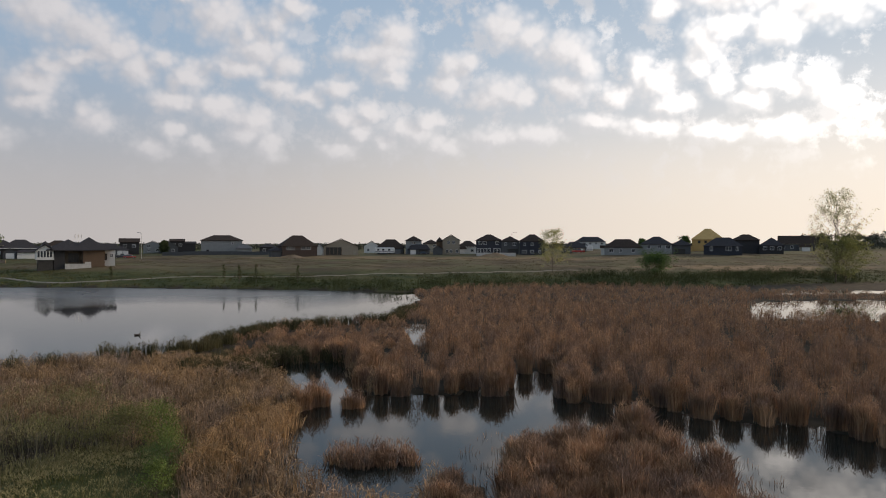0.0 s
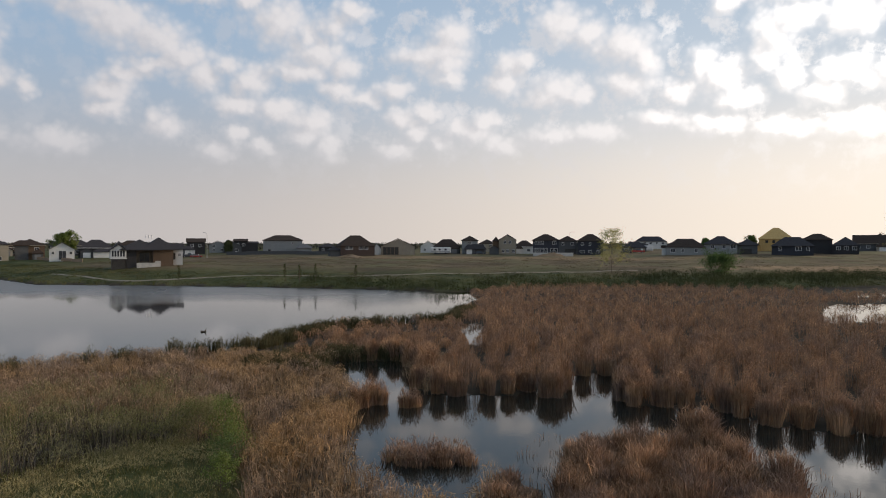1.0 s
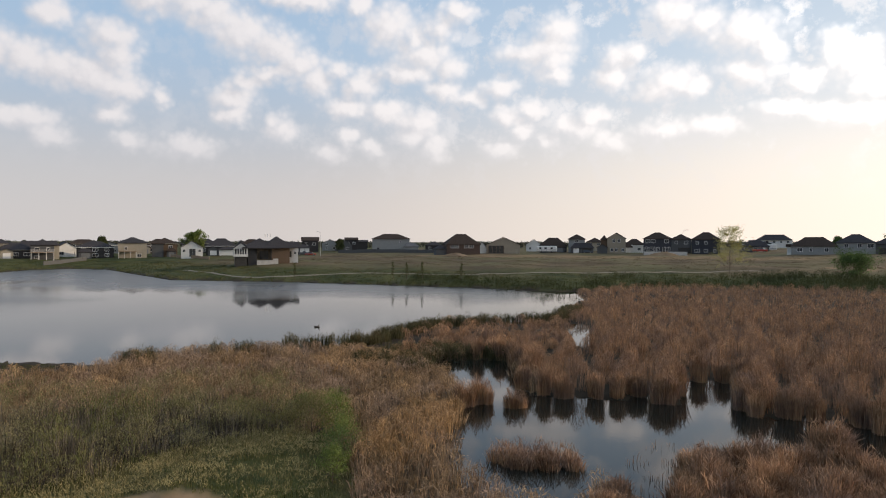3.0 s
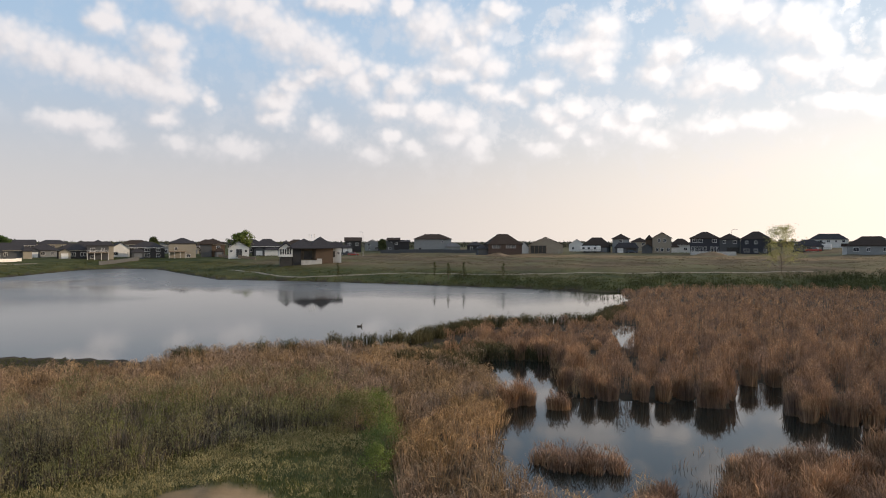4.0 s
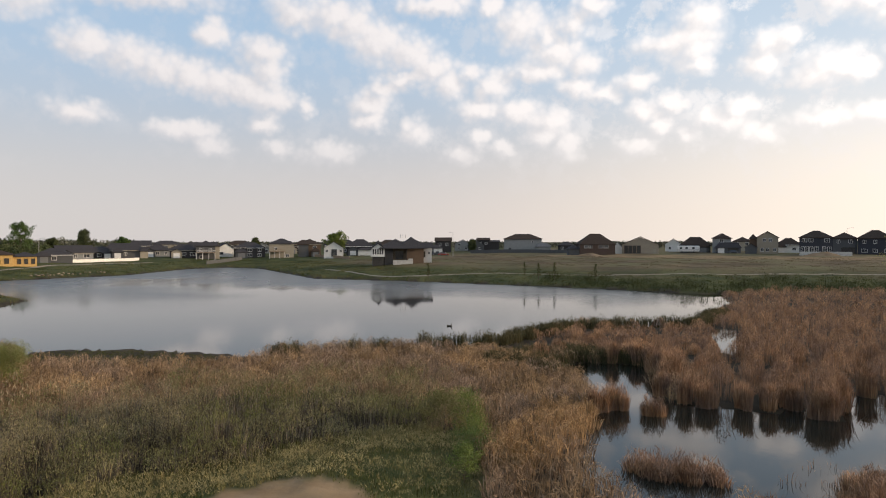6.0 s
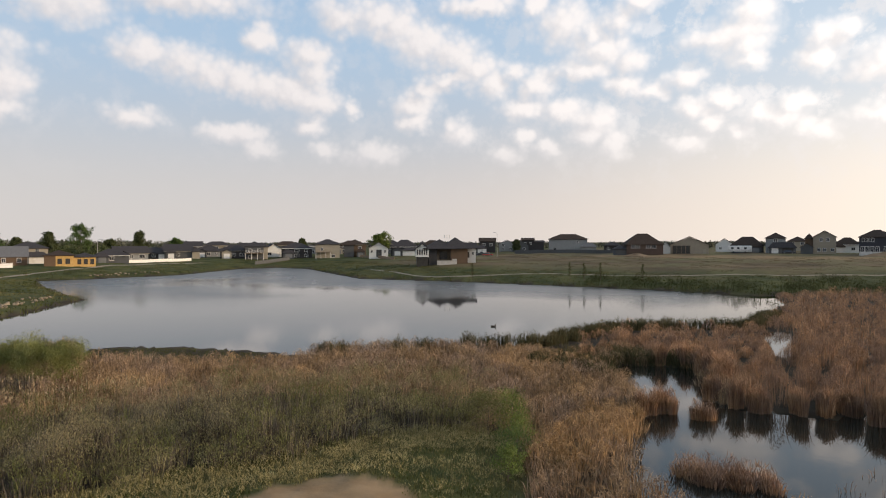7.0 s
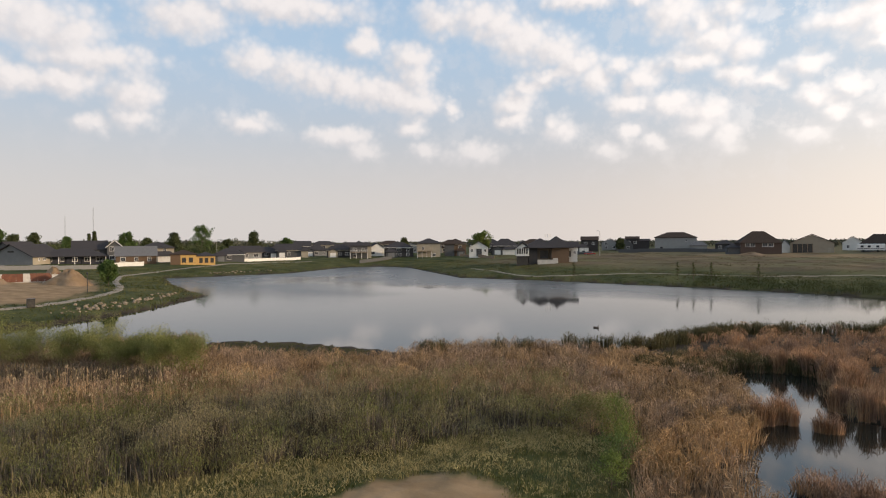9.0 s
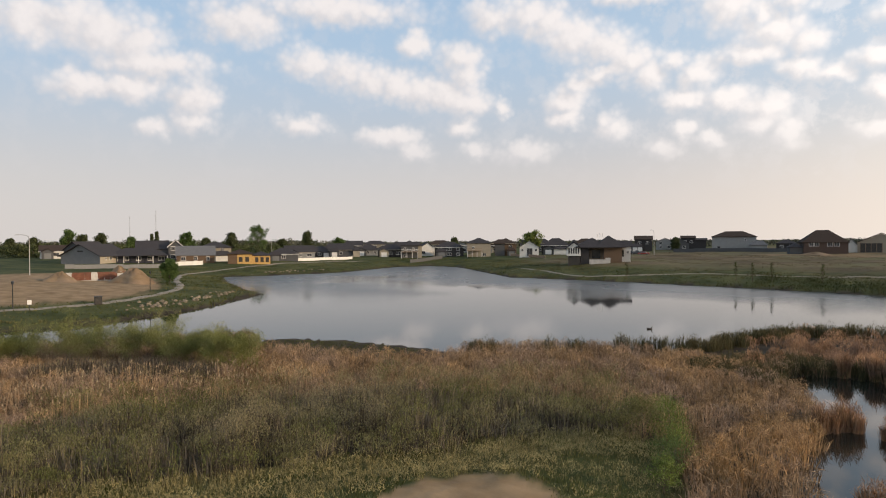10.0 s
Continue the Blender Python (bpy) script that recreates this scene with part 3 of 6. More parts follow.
def build_ground():
    r = np.concatenate([[0], np.geomspace(5, 4800, 215)])
    ang = np.concatenate([np.linspace(-42, 85, 390), np.linspace(85, 318, 80)[1:-1]])
    R, A = np.meshgrid(r, np.radians(ang), indexing="ij")
    X, Y = -R * np.sin(A), R * np.cos(A)
    Z = ground_z(X, Y)
    v = np.stack([X, Y, Z], -1).reshape(-1, 3)
    n, m = len(r), len(ang)
    i, j = np.meshgrid(np.arange(n - 1), np.arange(m), indexing="ij")
    k = (j + 1) % m
    quads = np.stack([i * m + j, i * m + k, (i + 1) * m + k, (i + 1) * m + j], -1).reshape(-1, 4)[:, ::-1]
    me = solid("ground", v, quads, np.zeros((0, 3)), ground_material(), smooth=True)
    x, y = v[:, 0], v[:, 1]
    out = side(BASIN, x, y)
    lawn = ramp(out, -1, 2) * (1 - ramp(out + 9 * wave(x, y, 60, 4), 14, 44)) + ramp(out, 150, 400) * 0.7
    lawn = np.maximum(lawn, ramp(-x, 120, 170) * (out > 0))
    lawn = np.maximum(lawn, ramp(-side(MEADOW, x, y), -2, 2))
    soil = ramp(-side(LOT, x, y) + wave(x, y, 5, 2), -1, 1.5)
    soil = np.maximum(soil, ramp(1 - np.hypot((x + 14.8) / 3.5, (y - 17.7) / 3.5) + 0.07 * wave(x, y, 2, 3), -0.08, 0.06))
    soil = np.maximum(soil, 0.85 * ramp(1 - np.hypot((x - 92) / 34, (y - 197) / 16) + 0.4 * wave(x, y, 22, 6), 0, 0.5))
    soil = np.maximum(soil, 0.55 * ramp(1 - np.hypot((x - 10) / 120, (y - 262) / 22) + 0.4 * wave(x, y, 30, 9), 0, 0.6))
    for name, values in (("lawn", lawn), ("soil", soil), ("mud", ((out < 1.1) & (side(MEADOW, x, y) > 0.5)).astype(float))):
        me.attributes.new(name, "FLOAT", "POINT").data.foreach_set("value", values.astype(np.float32))
    tagged(new("ground", me), "grassy prairie ground with banks sloping to the wetland", "ground", kind="structure")


def ground_material():
    m = mat("prairie_ground", (0.05, 0.038, 0.022), (0.135, 0.10, 0.058), scale=0.07, fine=0.25, third=(0.095, 0.088, 0.042), patch=24, rough=0.95, spec=0.1)
    nt = m.node_tree
    b = nt.nodes["Principled BSDF"]
    col = b.inputs["Base Color"].links[0].from_socket
    tc = nt.nodes.new("ShaderNodeTexCoord")

    def blend(col, attr, dark, light, scale):
        at = nt.nodes.new("ShaderNodeAttribute")
        at.attribute_name = attr
        no = nt.nodes.new("ShaderNodeTexNoise")
        no.inputs["Scale"].default_value, no.inputs["Detail"].default_value = scale, 8
        nt.links.new(tc.outputs["Object"], no.inputs["Vector"])
        f = nt.nodes.new("ShaderNodeMapRange")
        f.inputs["From Min"].default_value, f.inputs["From Max"].default_value = 0.33, 0.67
        nt.links.new(no.outputs["Fac"], f.inputs["Value"])
        c = nt.nodes.new("ShaderNodeMix")
        c.data_type = "RGBA"
        nt.links.new(f.outputs[0], c.inputs[0])
        c.inputs[6].default_value, c.inputs[7].default_value = (*dark, 1), (*light, 1)
        x = nt.nodes.new("ShaderNodeMix")
        x.data_type = "RGBA"
        nt.links.new(at.outputs["Fac"], x.inputs[0])
        nt.links.new(col, x.inputs[6])
        nt.links.new(c.outputs[2], x.inputs[7])
        return x.outputs[2]

    col = blend(col, "lawn", (0.026, 0.035, 0.011), (0.075, 0.078, 0.028), 0.16)
    col = blend(col, "mud", (0.022, 0.018, 0.012), (0.055, 0.043, 0.03), 0.6)
    col = blend(col, "soil", (0.17, 0.112, 0.06), (0.275, 0.19, 0.11), 0.5)
    nt.links.new(col, b.inputs["Base Color"])
    no = nt.nodes.new("ShaderNodeTexNoise")
    no.inputs["Scale"].default_value, no.inputs["Detail"].default_value = 1.4, 8
    nt.links.new(tc.outputs["Object"], no.inputs["Vector"])
    bp = nt.nodes.new("ShaderNodeBump")
    bp.inputs["Distance"].default_value, bp.inputs["Strength"].default_value = 0.15, 0.5
    nt.links.new(no.outputs["Fac"], bp.inputs["Height"])
    nt.links.new(bp.outputs[0], b.inputs["Normal"])
    return m


def water_material():
    m = bpy.data.materials.new("still_water")
    m.use_nodes = True
    nt = m.node_tree
    b = nt.nodes["Principled BSDF"]
    b.inputs["Base Color"].default_value = (0.012, 0.014, 0.012, 1)
    b.inputs["IOR"].default_value = 1.33
    tc = nt.nodes.new("ShaderNodeTexCoord")
    at = nt.nodes.new("ShaderNodeAttribute")
    at.attribute_name = "breeze"
    n1 = nt.nodes.new("ShaderNodeTexNoise")
    n1.inputs["Scale"].default_value, n1.inputs["Detail"].default_value = 2.2, 3
    nt.links.new(tc.outputs["Object"], n1.inputs["Vector"])
    bp = nt.nodes.new("ShaderNodeBump")
    bp.inputs["Strength"].default_value = 1.0
    ds = nt.nodes.new("ShaderNodeMath")
    ds.operation = "MULTIPLY_ADD"
    nt.links.new(at.outputs["Fac"], ds.inputs[0])
    ds.inputs[1].default_value, ds.inputs[2].default_value = 0.02, 0.001
    nt.links.new(ds.outputs[0], bp.inputs["Distance"])
    nt.links.new(n1.outputs["Fac"], bp.inputs["Height"])
    nt.links.new(bp.outputs[0], b.inputs["Normal"])
    rg = nt.nodes.new("ShaderNodeMath")
    rg.operation = "MULTIPLY_ADD"
    nt.links.new(at.outputs["Fac"], rg.inputs[0])
    rg.inputs[1].default_value, rg.inputs[2].default_value = 0.27, 0.012
    nt.links.new(rg.outputs[0], b.inputs["Roughness"])
    return m


def build_water():
    gx, gy = np.meshgrid(np.linspace(-230, 200, 130), np.linspace(-70, 220, 88), indexing="ij")
    v = np.stack([gx, gy, np.zeros_like(gx)], -1).reshape(-1, 3)
    n, m = gx.shape
    i, j = np.meshgrid(np.arange(n - 1), np.arange(m - 1), indexing="ij")
    quads = np.stack([i * m + j, (i + 1) * m + j, (i + 1) * m + j + 1, i * m + j + 1], -1).reshape(-1, 4)
    me = solid("water", v, quads, np.zeros((0, 3)), water_material())
    x, y = v[:, 0], v[:, 1]
    lake, shore = ramp(-side(LAKE, x, y), 0, 18), -side(BASIN, x, y) + 6 * wave(x, y, 60, 3)
    breeze = lake * (0.05 + 0.95 * ramp(-shore, -46, -14) * ramp(y, 50, 100))
    me.attributes.new("breeze", "FLOAT", "POINT").data.foreach_set("value", breeze.astype(np.float32))
    tagged(new("water", me), "still lake and marsh pools mirroring the evening sky", "water", kind="structure")


build_ground()
build_water()


# ---------------------------------------------------------------- trees and shrubs
def limbs(rng, h, width, clear, count):
    """A leader with side branches and twigs, as segments (from, to, radius, radius), and the twig ends."""
    segs, tips = [], []
    lead = [np.array([0.0, 0, -0.2])]
    for i in range(1, 8):
        lead.append(np.array([rng.normal(0, 0.012) * h * i / 3, rng.normal(0, 0.012) * h * i / 3, h * i / 7]))
    for i in range(7):
        segs.append((lead[i], lead[i + 1], h * 0.017 * (1 - i / 7.5), h * 0.017 * (1 - (i + 1) / 7.5)))
    for j in range(count):
        u = clear + (0.97 - clear) * (j + rng.uniform(0, 1)) / count
        k = min(6, int(u * 7))
        p = lead[k] + (lead[k + 1] - lead[k]) * (u * 7 - k)
        f = (u - clear) / (1 - clear)
        ln = width / 2 * (0.35 + 0.65 * math.sin(math.pi * min(1, f * 0.75 + 0.28))) * rng.uniform(0.65, 1.2)
        a, up = j * 2.4 + rng.normal(0, 0.4), rng.uniform(0.5, 1.0) + 0.5 * f
        d = np.array([math.cos(a), math.sin(a), up])
        q = p + d / np.linalg.norm(d) * ln
        mid = (p + q) / 2 + np.array([0, 0, -0.04 * ln])
        r = h * 0.006 * (1.2 - f)
        segs += [(p, mid, r, r * 0.7), (mid, q, r * 0.7, r * 0.3)]
        tips.append(q)
        for i in range(5):
            s = p + (q - p) * rng.uniform(0.35, 1)
            e = d / np.linalg.norm(d) + rng.normal(0, 0.6, 3)
            e = s + e / np.linalg.norm(e) * ln * rng.uniform(0.25, 0.45)
            e[2] = max(e[2], 0.3)
            segs.append((s, e, r * 0.4, r * 0.15))
            tips += [e, (s + e) / 2]
    return segs, tips


def limb_mesh(segs, material):
    v, q = [], []
    ring = [(math.cos(2 * math.pi * i / 5), math.sin(2 * math.pi * i / 5)) for i in range(5)]
    for p, e, r0, r1 in segs:
        d = (e - p) / max(np.linalg.norm(e - p), 1e-6)
        u = np.cross(d, (0.3, 1, 0.1))
        u /= np.linalg.norm(u)
        w = np.cross(d, u)
        n = len(v)
        for c, r in ((p, r0), (e, r1)):
            v += [c + r * (a * u + b * w) for a, b in ring]
        q += [(n + i, n + (i + 1) % 5, n + 5 + (i + 1) % 5, n + 5 + i) for i in range(5)]
    return solid("limbs", v, q, [], material)


def leaf_cloud(centres, per, radius, size, rng, flat=0.8):
    """Small two-sided leaves around the given centres."""
    c = np.repeat(np.asarray(centres, float), per, 0)
    n = len(c)
    off = rng.normal(0, 1, (n, 3))
    off *= (radius * rng.uniform(0.3, 1, n) ** 0.6 / np.linalg.norm(off, axis=1))[:, None]
    off[:, 2] *= flat
    p = c + off
    a, b = rng.normal(0, 1, (n, 3)), rng.normal(0, 1, (n, 3))
    a /= np.linalg.norm(a, axis=1)[:, None]
    b -= a * (a * b).sum(1)[:, None]
    b /= np.linalg.norm(b, axis=1)[:, None]
    s = size * rng.uniform(0.6, 1.4, n)[:, None]
    v = np.stack([p - a * s + b * s * 0.5, p - a * s - b * s * 0.5, p + a * s], 1).reshape(-1, 3)
    return v, np.zeros((0, 4), int), np.arange(3 * n).reshape(-1, 3)


def tree(name, x, y, h, label, leaf, seed, width=None, clear=0.2, count=26, per=10, leaf_size=0.2, cloud=0.8, bark=BARK, group="", thick=1.0):
    rng = np.random.default_rng(seed)
    z = float(ground_z(x, y))
    t = thing(name, pose(x, y, z, 0, 0, seed * 37 % 360), label, "tree" if "tree" in name or name in ("poplar", "spruce") else "shrub", group)
    segs, tips = limbs(rng, h * 0.95, width or h * 0.6, clear, count)
    segs = [(p, q, r0 * thick, r1 * thick) for p, q, r0, r1 in segs]
    part("trunk", limb_mesh(segs, bark), bark, t)
    part("crown", solid("crown", *leaf_cloud(tips, per, cloud, leaf_size, rng), leaf), leaf, t)
    return t


def spruce(x, y, h, seed, label="dark green spruce behind the houses"):
    rng = np.random.default_rng(seed)
    t = thing("spruce", pose(x, y, float(ground_z(x, y))), label, "tree", "spruces")
    part("trunk", tube(bmesh.new(), 0, 0, -0.2, h * 0.95, h * 0.02, 0.03, 6), BARK, t)
    k = np.linspace(0.08, 1, 34)
    c = [((1 - a) * h * 0.2 * r * math.cos(s), (1 - a) * h * 0.2 * r * math.sin(s), a * h)
         for a in k for r in (0.35, 0.8) for s in rng.uniform(0, 6.28, 3)]
    part("crown", solid("crown", *leaf_cloud(c, 10, h * 0.06, h * 0.035, rng, 0.5), LEAF_DARK), LEAF_DARK, t)


# ---------------------------------------------------------------- cattails, thicket and grass
THICKET = [(-38, 1), (-33, 2), (-29, 7.2), (-28, 10), (-24.8, 14.5), (-23.6, 18.3), (-20.8, 22.6), (-19.4, 27), (-16.4, 30.6), (-15.5, 33.5),
           (-22, 34), (-30, 28), (-35, 20.5), (-38, 14), (-38, 8), (-42, 2)]
STEMS = [(-54, 14), (-43, 22), (-44.5, 24.6), (-56, 17.5)]
MUDFLAT = [(-36.5, 43.5), (-47, 45), (-58, 41), (-61, 37), (-54, 32.5), (-46, 34.5), (-40, 38)]


def reed_ground(x, y):
    return ((side(BASIN, x, y) < -0.6) & (water_side(x, y) > -0.25) & (side(MEADOW, x, y) > 0.5)
            & (side(THICKET, x, y) > 0.3) & (side(STEMS, x, y) > 0.2) & (side(MUDFLAT, x, y) > 0.3))


def bed(name, x0, x1, y0, y1, step, per, radius, height, width, material, label, rule, seed, spread=0.35, even=0.25, dome=0.3, tops=1.0):
    rng = np.random.default_rng(seed)
    cx, cy = scatter(x0, x1, y0, y1, step, rng)
    ok = rule(cx, cy)
    cx, cy = cx[ok], cy[ok]
    h = height * (1 + 0.12 * wave(cx, cy, 6, seed) + 0.18 * wave(cx, cy, 2.6, seed + 1))
    arrays = tufts(cx, cy, per, radius, h, width, rng, spread, even, dome)
    ends = slivers(cx, cy, np.maximum(ground_z(cx, cy), -0.1), int(per * tops), radius * 1.02, h * 0.98, 0.18 + 2 * width, width, rng, 0.62, 0.8)
    return stuff(name, several(arrays, ends), material, label, "cattails")


def golden(x, y):
    """The bank between the meadow and the pools, and the lake's near edge."""
    return ((x < -6 + 2.2 * wave(x, y, 7, 2)) & (y < 54 + 3 * wave(x, y, 8, 4))) | ((y < 31) & (x < 2) & (side(ISLAND, x, y) > 0) & (side(ISLET, x, y) > 0))


def orange(x, y):
    """Where sun on the dry leaves is put into their colour: the bank above the pool, and a patch by the lake."""
    d = np.minimum(np.hypot((x + 9.6) / 1.7, (y - 33.5) / 6.5), np.hypot((x + 18.8) / 3.0, (y - 48.5) / 5.0))
    return d + 0.25 * wave(x, y, 3, 5) < 1


def apart(cx, cy, gap):
    """Picks points that keep their distance from one another."""
    cells, kept = {}, []
    for i, (x, y) in enumerate(zip(cx, cy)):
        a, b = int(x // gap), int(y // gap)
        if all((x - cx[k]) ** 2 + (y - cy[k]) ** 2 > gap * gap for da in (-1, 0, 1) for db in (-1, 0, 1) for k in cells.get((a + da, b + db), ())):
            cells.setdefault((a, b), []).append(i)
            kept.append(i)
    return np.array(kept)


def clump_field(x0, x1, y0, y1, gap, per, tops, radius, height, width, label, rule, seed, hollow=-0.8, length=0.3, material=None, lean=0.1, dome=0.74, ragged=0.12, rise=0.2, floor=0.4):
    """Domed clumps standing side by side, each with upright leaves, and dark hollows left between them."""
    rng = np.random.default_rng(seed)
    cx, cy = scatter(x0, x1, y0, y1, gap * 0.45, rng)
    ok = rule(cx, cy) & (wave(cx, cy, 6.5, seed) + 0.5 * wave(cx, cy, 2.9, seed + 4) > hollow)
    cx, cy = cx[ok], cy[ok]
    order = rng.permutation(len(cx))
    cx, cy = cx[order], cy[order]
    k = apart(cx, cy, gap)
    cx, cy = cx[k], cy[k]
    n = len(cx)
    h = height * (1 + 0.12 * wave(cx, cy, 9, seed) + 0.10 * wave(cx, cy, 3.4, seed + 1)) * rng.uniform(0.76, 1.1, n)
    h = h * (1 - 0.42 * ramp(cy, 50, 58) * ramp(-cx, 2, 5))
    r = radius * rng.uniform(0.75, 1.2, n)
    stems = tufts(cx, cy, per, r, h, width, rng, lean, 0.05, dome, ragged)
    ends = slivers(cx, cy, np.maximum(ground_z(cx, cy), -0.1), tops, r, h * 1.0, length, width * 0.9, rng, floor, rise, dome)
    return stuff("cattail_bed", several(stems, ends), material or REED_TAN, label, "cattails")


clump_field(-16, 48, 12, 68, 1.85, 90, 800, 1.0, 2.4, 0.026, "dry brown cattail clumps standing round the marsh pools",
            lambda x, y: reed_ground(x, y) & (water_side(x, y) > 1.0) & ~golden(x, y) & (np.hypot(x, y) < 66) & (side(ISLAND, x, y) > 0) & (side(ISLET, x, y) > 0), 11, -1.3, 0.24)
clump_field(-32, 110, 50, 105, 2.1, 36, 330, 1.15, 2.1, 0.042, "broad field of dry reddish-brown cattails",
            lambda x, y: reed_ground(x, y) & (water_side(x, y) > 0.8) & (np.hypot(x, y) >= 66) & (np.hypot(x, y) < 100) & ~golden(x, y), 12, -0.85, 0.3)
clump_field(-32, 110, 80, 150, 2.6, 14, 130, 1.4, 1.7, 0.075, "far field of dry greyish-brown cattails",
            lambda x, y: reed_ground(x, y) & (water_side(x, y) > 0.9) & (np.hypot(x, y) >= 100) & (np.hypot(x, y) < 152), 17, -1.0, 0.4)
clump_field(-72, 0, 4, 62, 0.72, 34, 52, 0.5, 1.2, 0.03, "golden dry cattails along the lake's near shore",
            lambda x, y: reed_ground(x, y) & golden(x, y) & ~orange(x, y), 13, -0.9, 0.4, REED_GOLD, 0.6, 0.35, 0.32, 0.1, 0.72)
clump_field(-24, -5, 24, 56, 0.72, 38, 60, 0.5, 1.25, 0.032, "bright orange-gold cattails leaning over the pool's bank, sunlight painted into their colour",
            lambda x, y: reed_ground(x, y) & golden(x, y) & orange(x, y), 18, -1.5, 0.45, REED_ORANGE_LIT, 0.7, 0.35, 0.32, 0.1, 0.72)
bed("rush_fringe", -62, 2, 26, 95, 0.9, 45, 0.5, 1.5, 0.035, REED_GREEN, "dark green rushes fringing the open lake",
    lambda x, y: reed_ground(x, y) & (side(LAKE, x, y) < 2.2) & (side(LAKE, x, y) > 0.2) & (wave(x, y, 17, 6) > -0.2 - (y > 56)), 14)
bed("rush_fringe", -20, -5, 44, 58, 0.7, 50, 0.5, 1.2, 0.035, REED_GREEN, "green rushes at the head of the marsh pool",
    lambda x, y: reed_ground(x, y) & (side(POOL, x, y) < 2.6 + 2 * (x < -13)) & (y > 47) & (x < -7), 15)


def clump(name, x, y, r, height, per, seed, label, material=None, wide=1.0, count=0, core=0.42, spread=0.12):
    rng = np.random.default_rng(seed)
    n = count or max(4, int(r * r * 6))
    a, k = rng.uniform(0, 6.283, n), np.sqrt(rng.uniform(0, 1, n)) * r
    px, py = x + wide * k * np.cos(a), y + k * np.sin(a)
    hh = height * rng.uniform(0.85, 1.05, n)
    arrays = several(tufts(px, py, per, core, hh, 0.026, rng, spread, 0.1, 0.3), slivers(px, py, np.zeros(n), int(per * 0.6), core, hh, 0.3, 0.024, rng, 0.55, 1.0))
    tagged(new(name, solid(name, *arrays, material or REED_TAN)), label, "cattails", "cattail clumps in the pool")


clump("cattail_clump", -8.6, 39.0, 0.55, 1.75, 110, 21, "dry cattail clump by the bank in the dark pool", None, 1.0, 6, 0.3, 0.08)
clump("cattail_clump", -7.55, 39.6, 0.55, 2.0, 110, 20, "tall dry cattail clump standing in the dark pool", None, 1.0, 6, 0.3, 0.08)
clump("cattail_clump", -5.5, 39.2, 0.4, 1.35, 110, 22, "slender lone cattail clump standing in the pool", None, 1.25, 5, 0.28, 0.1)
clump("cattail_clump", -3.1, 29.6, 1.0, 1.05, 60, 23, "low wide cattail islet with bleached tips in the pool", REED_TAN, 1.95, 36, 0.32, 0.5)
clump("cattail_clump", 3.5, 42.9, 0.62, 2.15, 120, 24, "rounded brown cattail clump at the pool's edge", None, 1.0, 7, 0.35)
clump("cattail_clump", 9.7, 32.4, 0.6, 2.5, 130, 25, "tall domed cattail clump rising above the islet", None, 1.0, 8, 0.4, 0.2)


def edge_clumps():
    """Separate domed clumps that line the pools and stand with their feet in the water."""
    rng = np.random.default_rng(27)
    cx, cy = scatter(-12, 44, 20, 62, 0.35, rng)
    d = water_side(cx, cy)
    ok = ((d > 0.15) & (d < 1.0) & ((cx > 0) | (cy > 33)) & (side(GAP, cx, cy) > 1.6) & ~golden(cx, cy) & (side(ISLAND, cx, cy) > 0.5)
          & (side(ISLET, cx, cy) > 0.5) & (side(LAKE, cx, cy) > 2) & (np.hypot(cx, cy) < 66))
    cx, cy = cx[ok], cy[ok]
    for i, k in enumerate(apart(cx, cy, 1.3)):
        clump("cattail_clump", cx[k], cy[k], 0.4, rng.uniform(1.6, 2.35), 105, 300 + i, "domed dry cattail clump at the water's edge", None, 1.0, 5, 0.36, 0.08)


def islet():
    """The islets between the pools: bushy clumps close together."""
    rng = np.random.default_rng(26)
    cx, cy = scatter(-1, 12.5, 17, 33.5, 0.4, rng)
    ok = np.minimum(side(ISLAND, cx, cy), side(ISLET, cx, cy)) < -0.3
    cx, cy = cx[ok], cy[ok]
    for i, k in enumerate(apart(cx, cy, 1.05)):
        low = 0.75 if cx[k] < 2 else 1.0
        clump("cattail_clump", cx[k], cy[k], 0.45, low * rng.uniform(1.25, 2.0), 62, 500 + i, "bushy brown cattail clump on the islet between pools", None, 1.0, 6, 0.38, 0.38)


edge_clumps()
islet()
bed("rush_fringe", -24, 0, 56, 100, 0.8, 40, 0.45, 1.15, 0.035, REED_GREEN, "dark green rushes on the lake side of the cattails",
    lambda x, y: (side(BASIN, x, y) < -0.6) & (water_side(x, y) > -0.5) & (side(LAKE, x, y) < 1.2) & ((wave(x, y, 9, 4) > 0.2) | (y < 74)), 16)
stalk_rng = np.random.default_rng(28)
sx, sy = scatter(-8, 24, 22, 46, 0.4, stalk_rng)
sd = water_side(sx, sy)
sk = (sd < -0.1) & (sd > -2.4) & (wave(sx, sy, 5, 3) > 0.25 + 0.3 * (sy > 34)) & (side(ISLAND, sx, sy) < 3)
stuff("emergent_stalks", tufts(sx[sk], sy[sk], 5, 0.3, 0.75 * np.ones(sk.sum()), 0.018, stalk_rng, 0.5), REED_TAN, "sparse broken stalks standing out of the pool", "reeds")


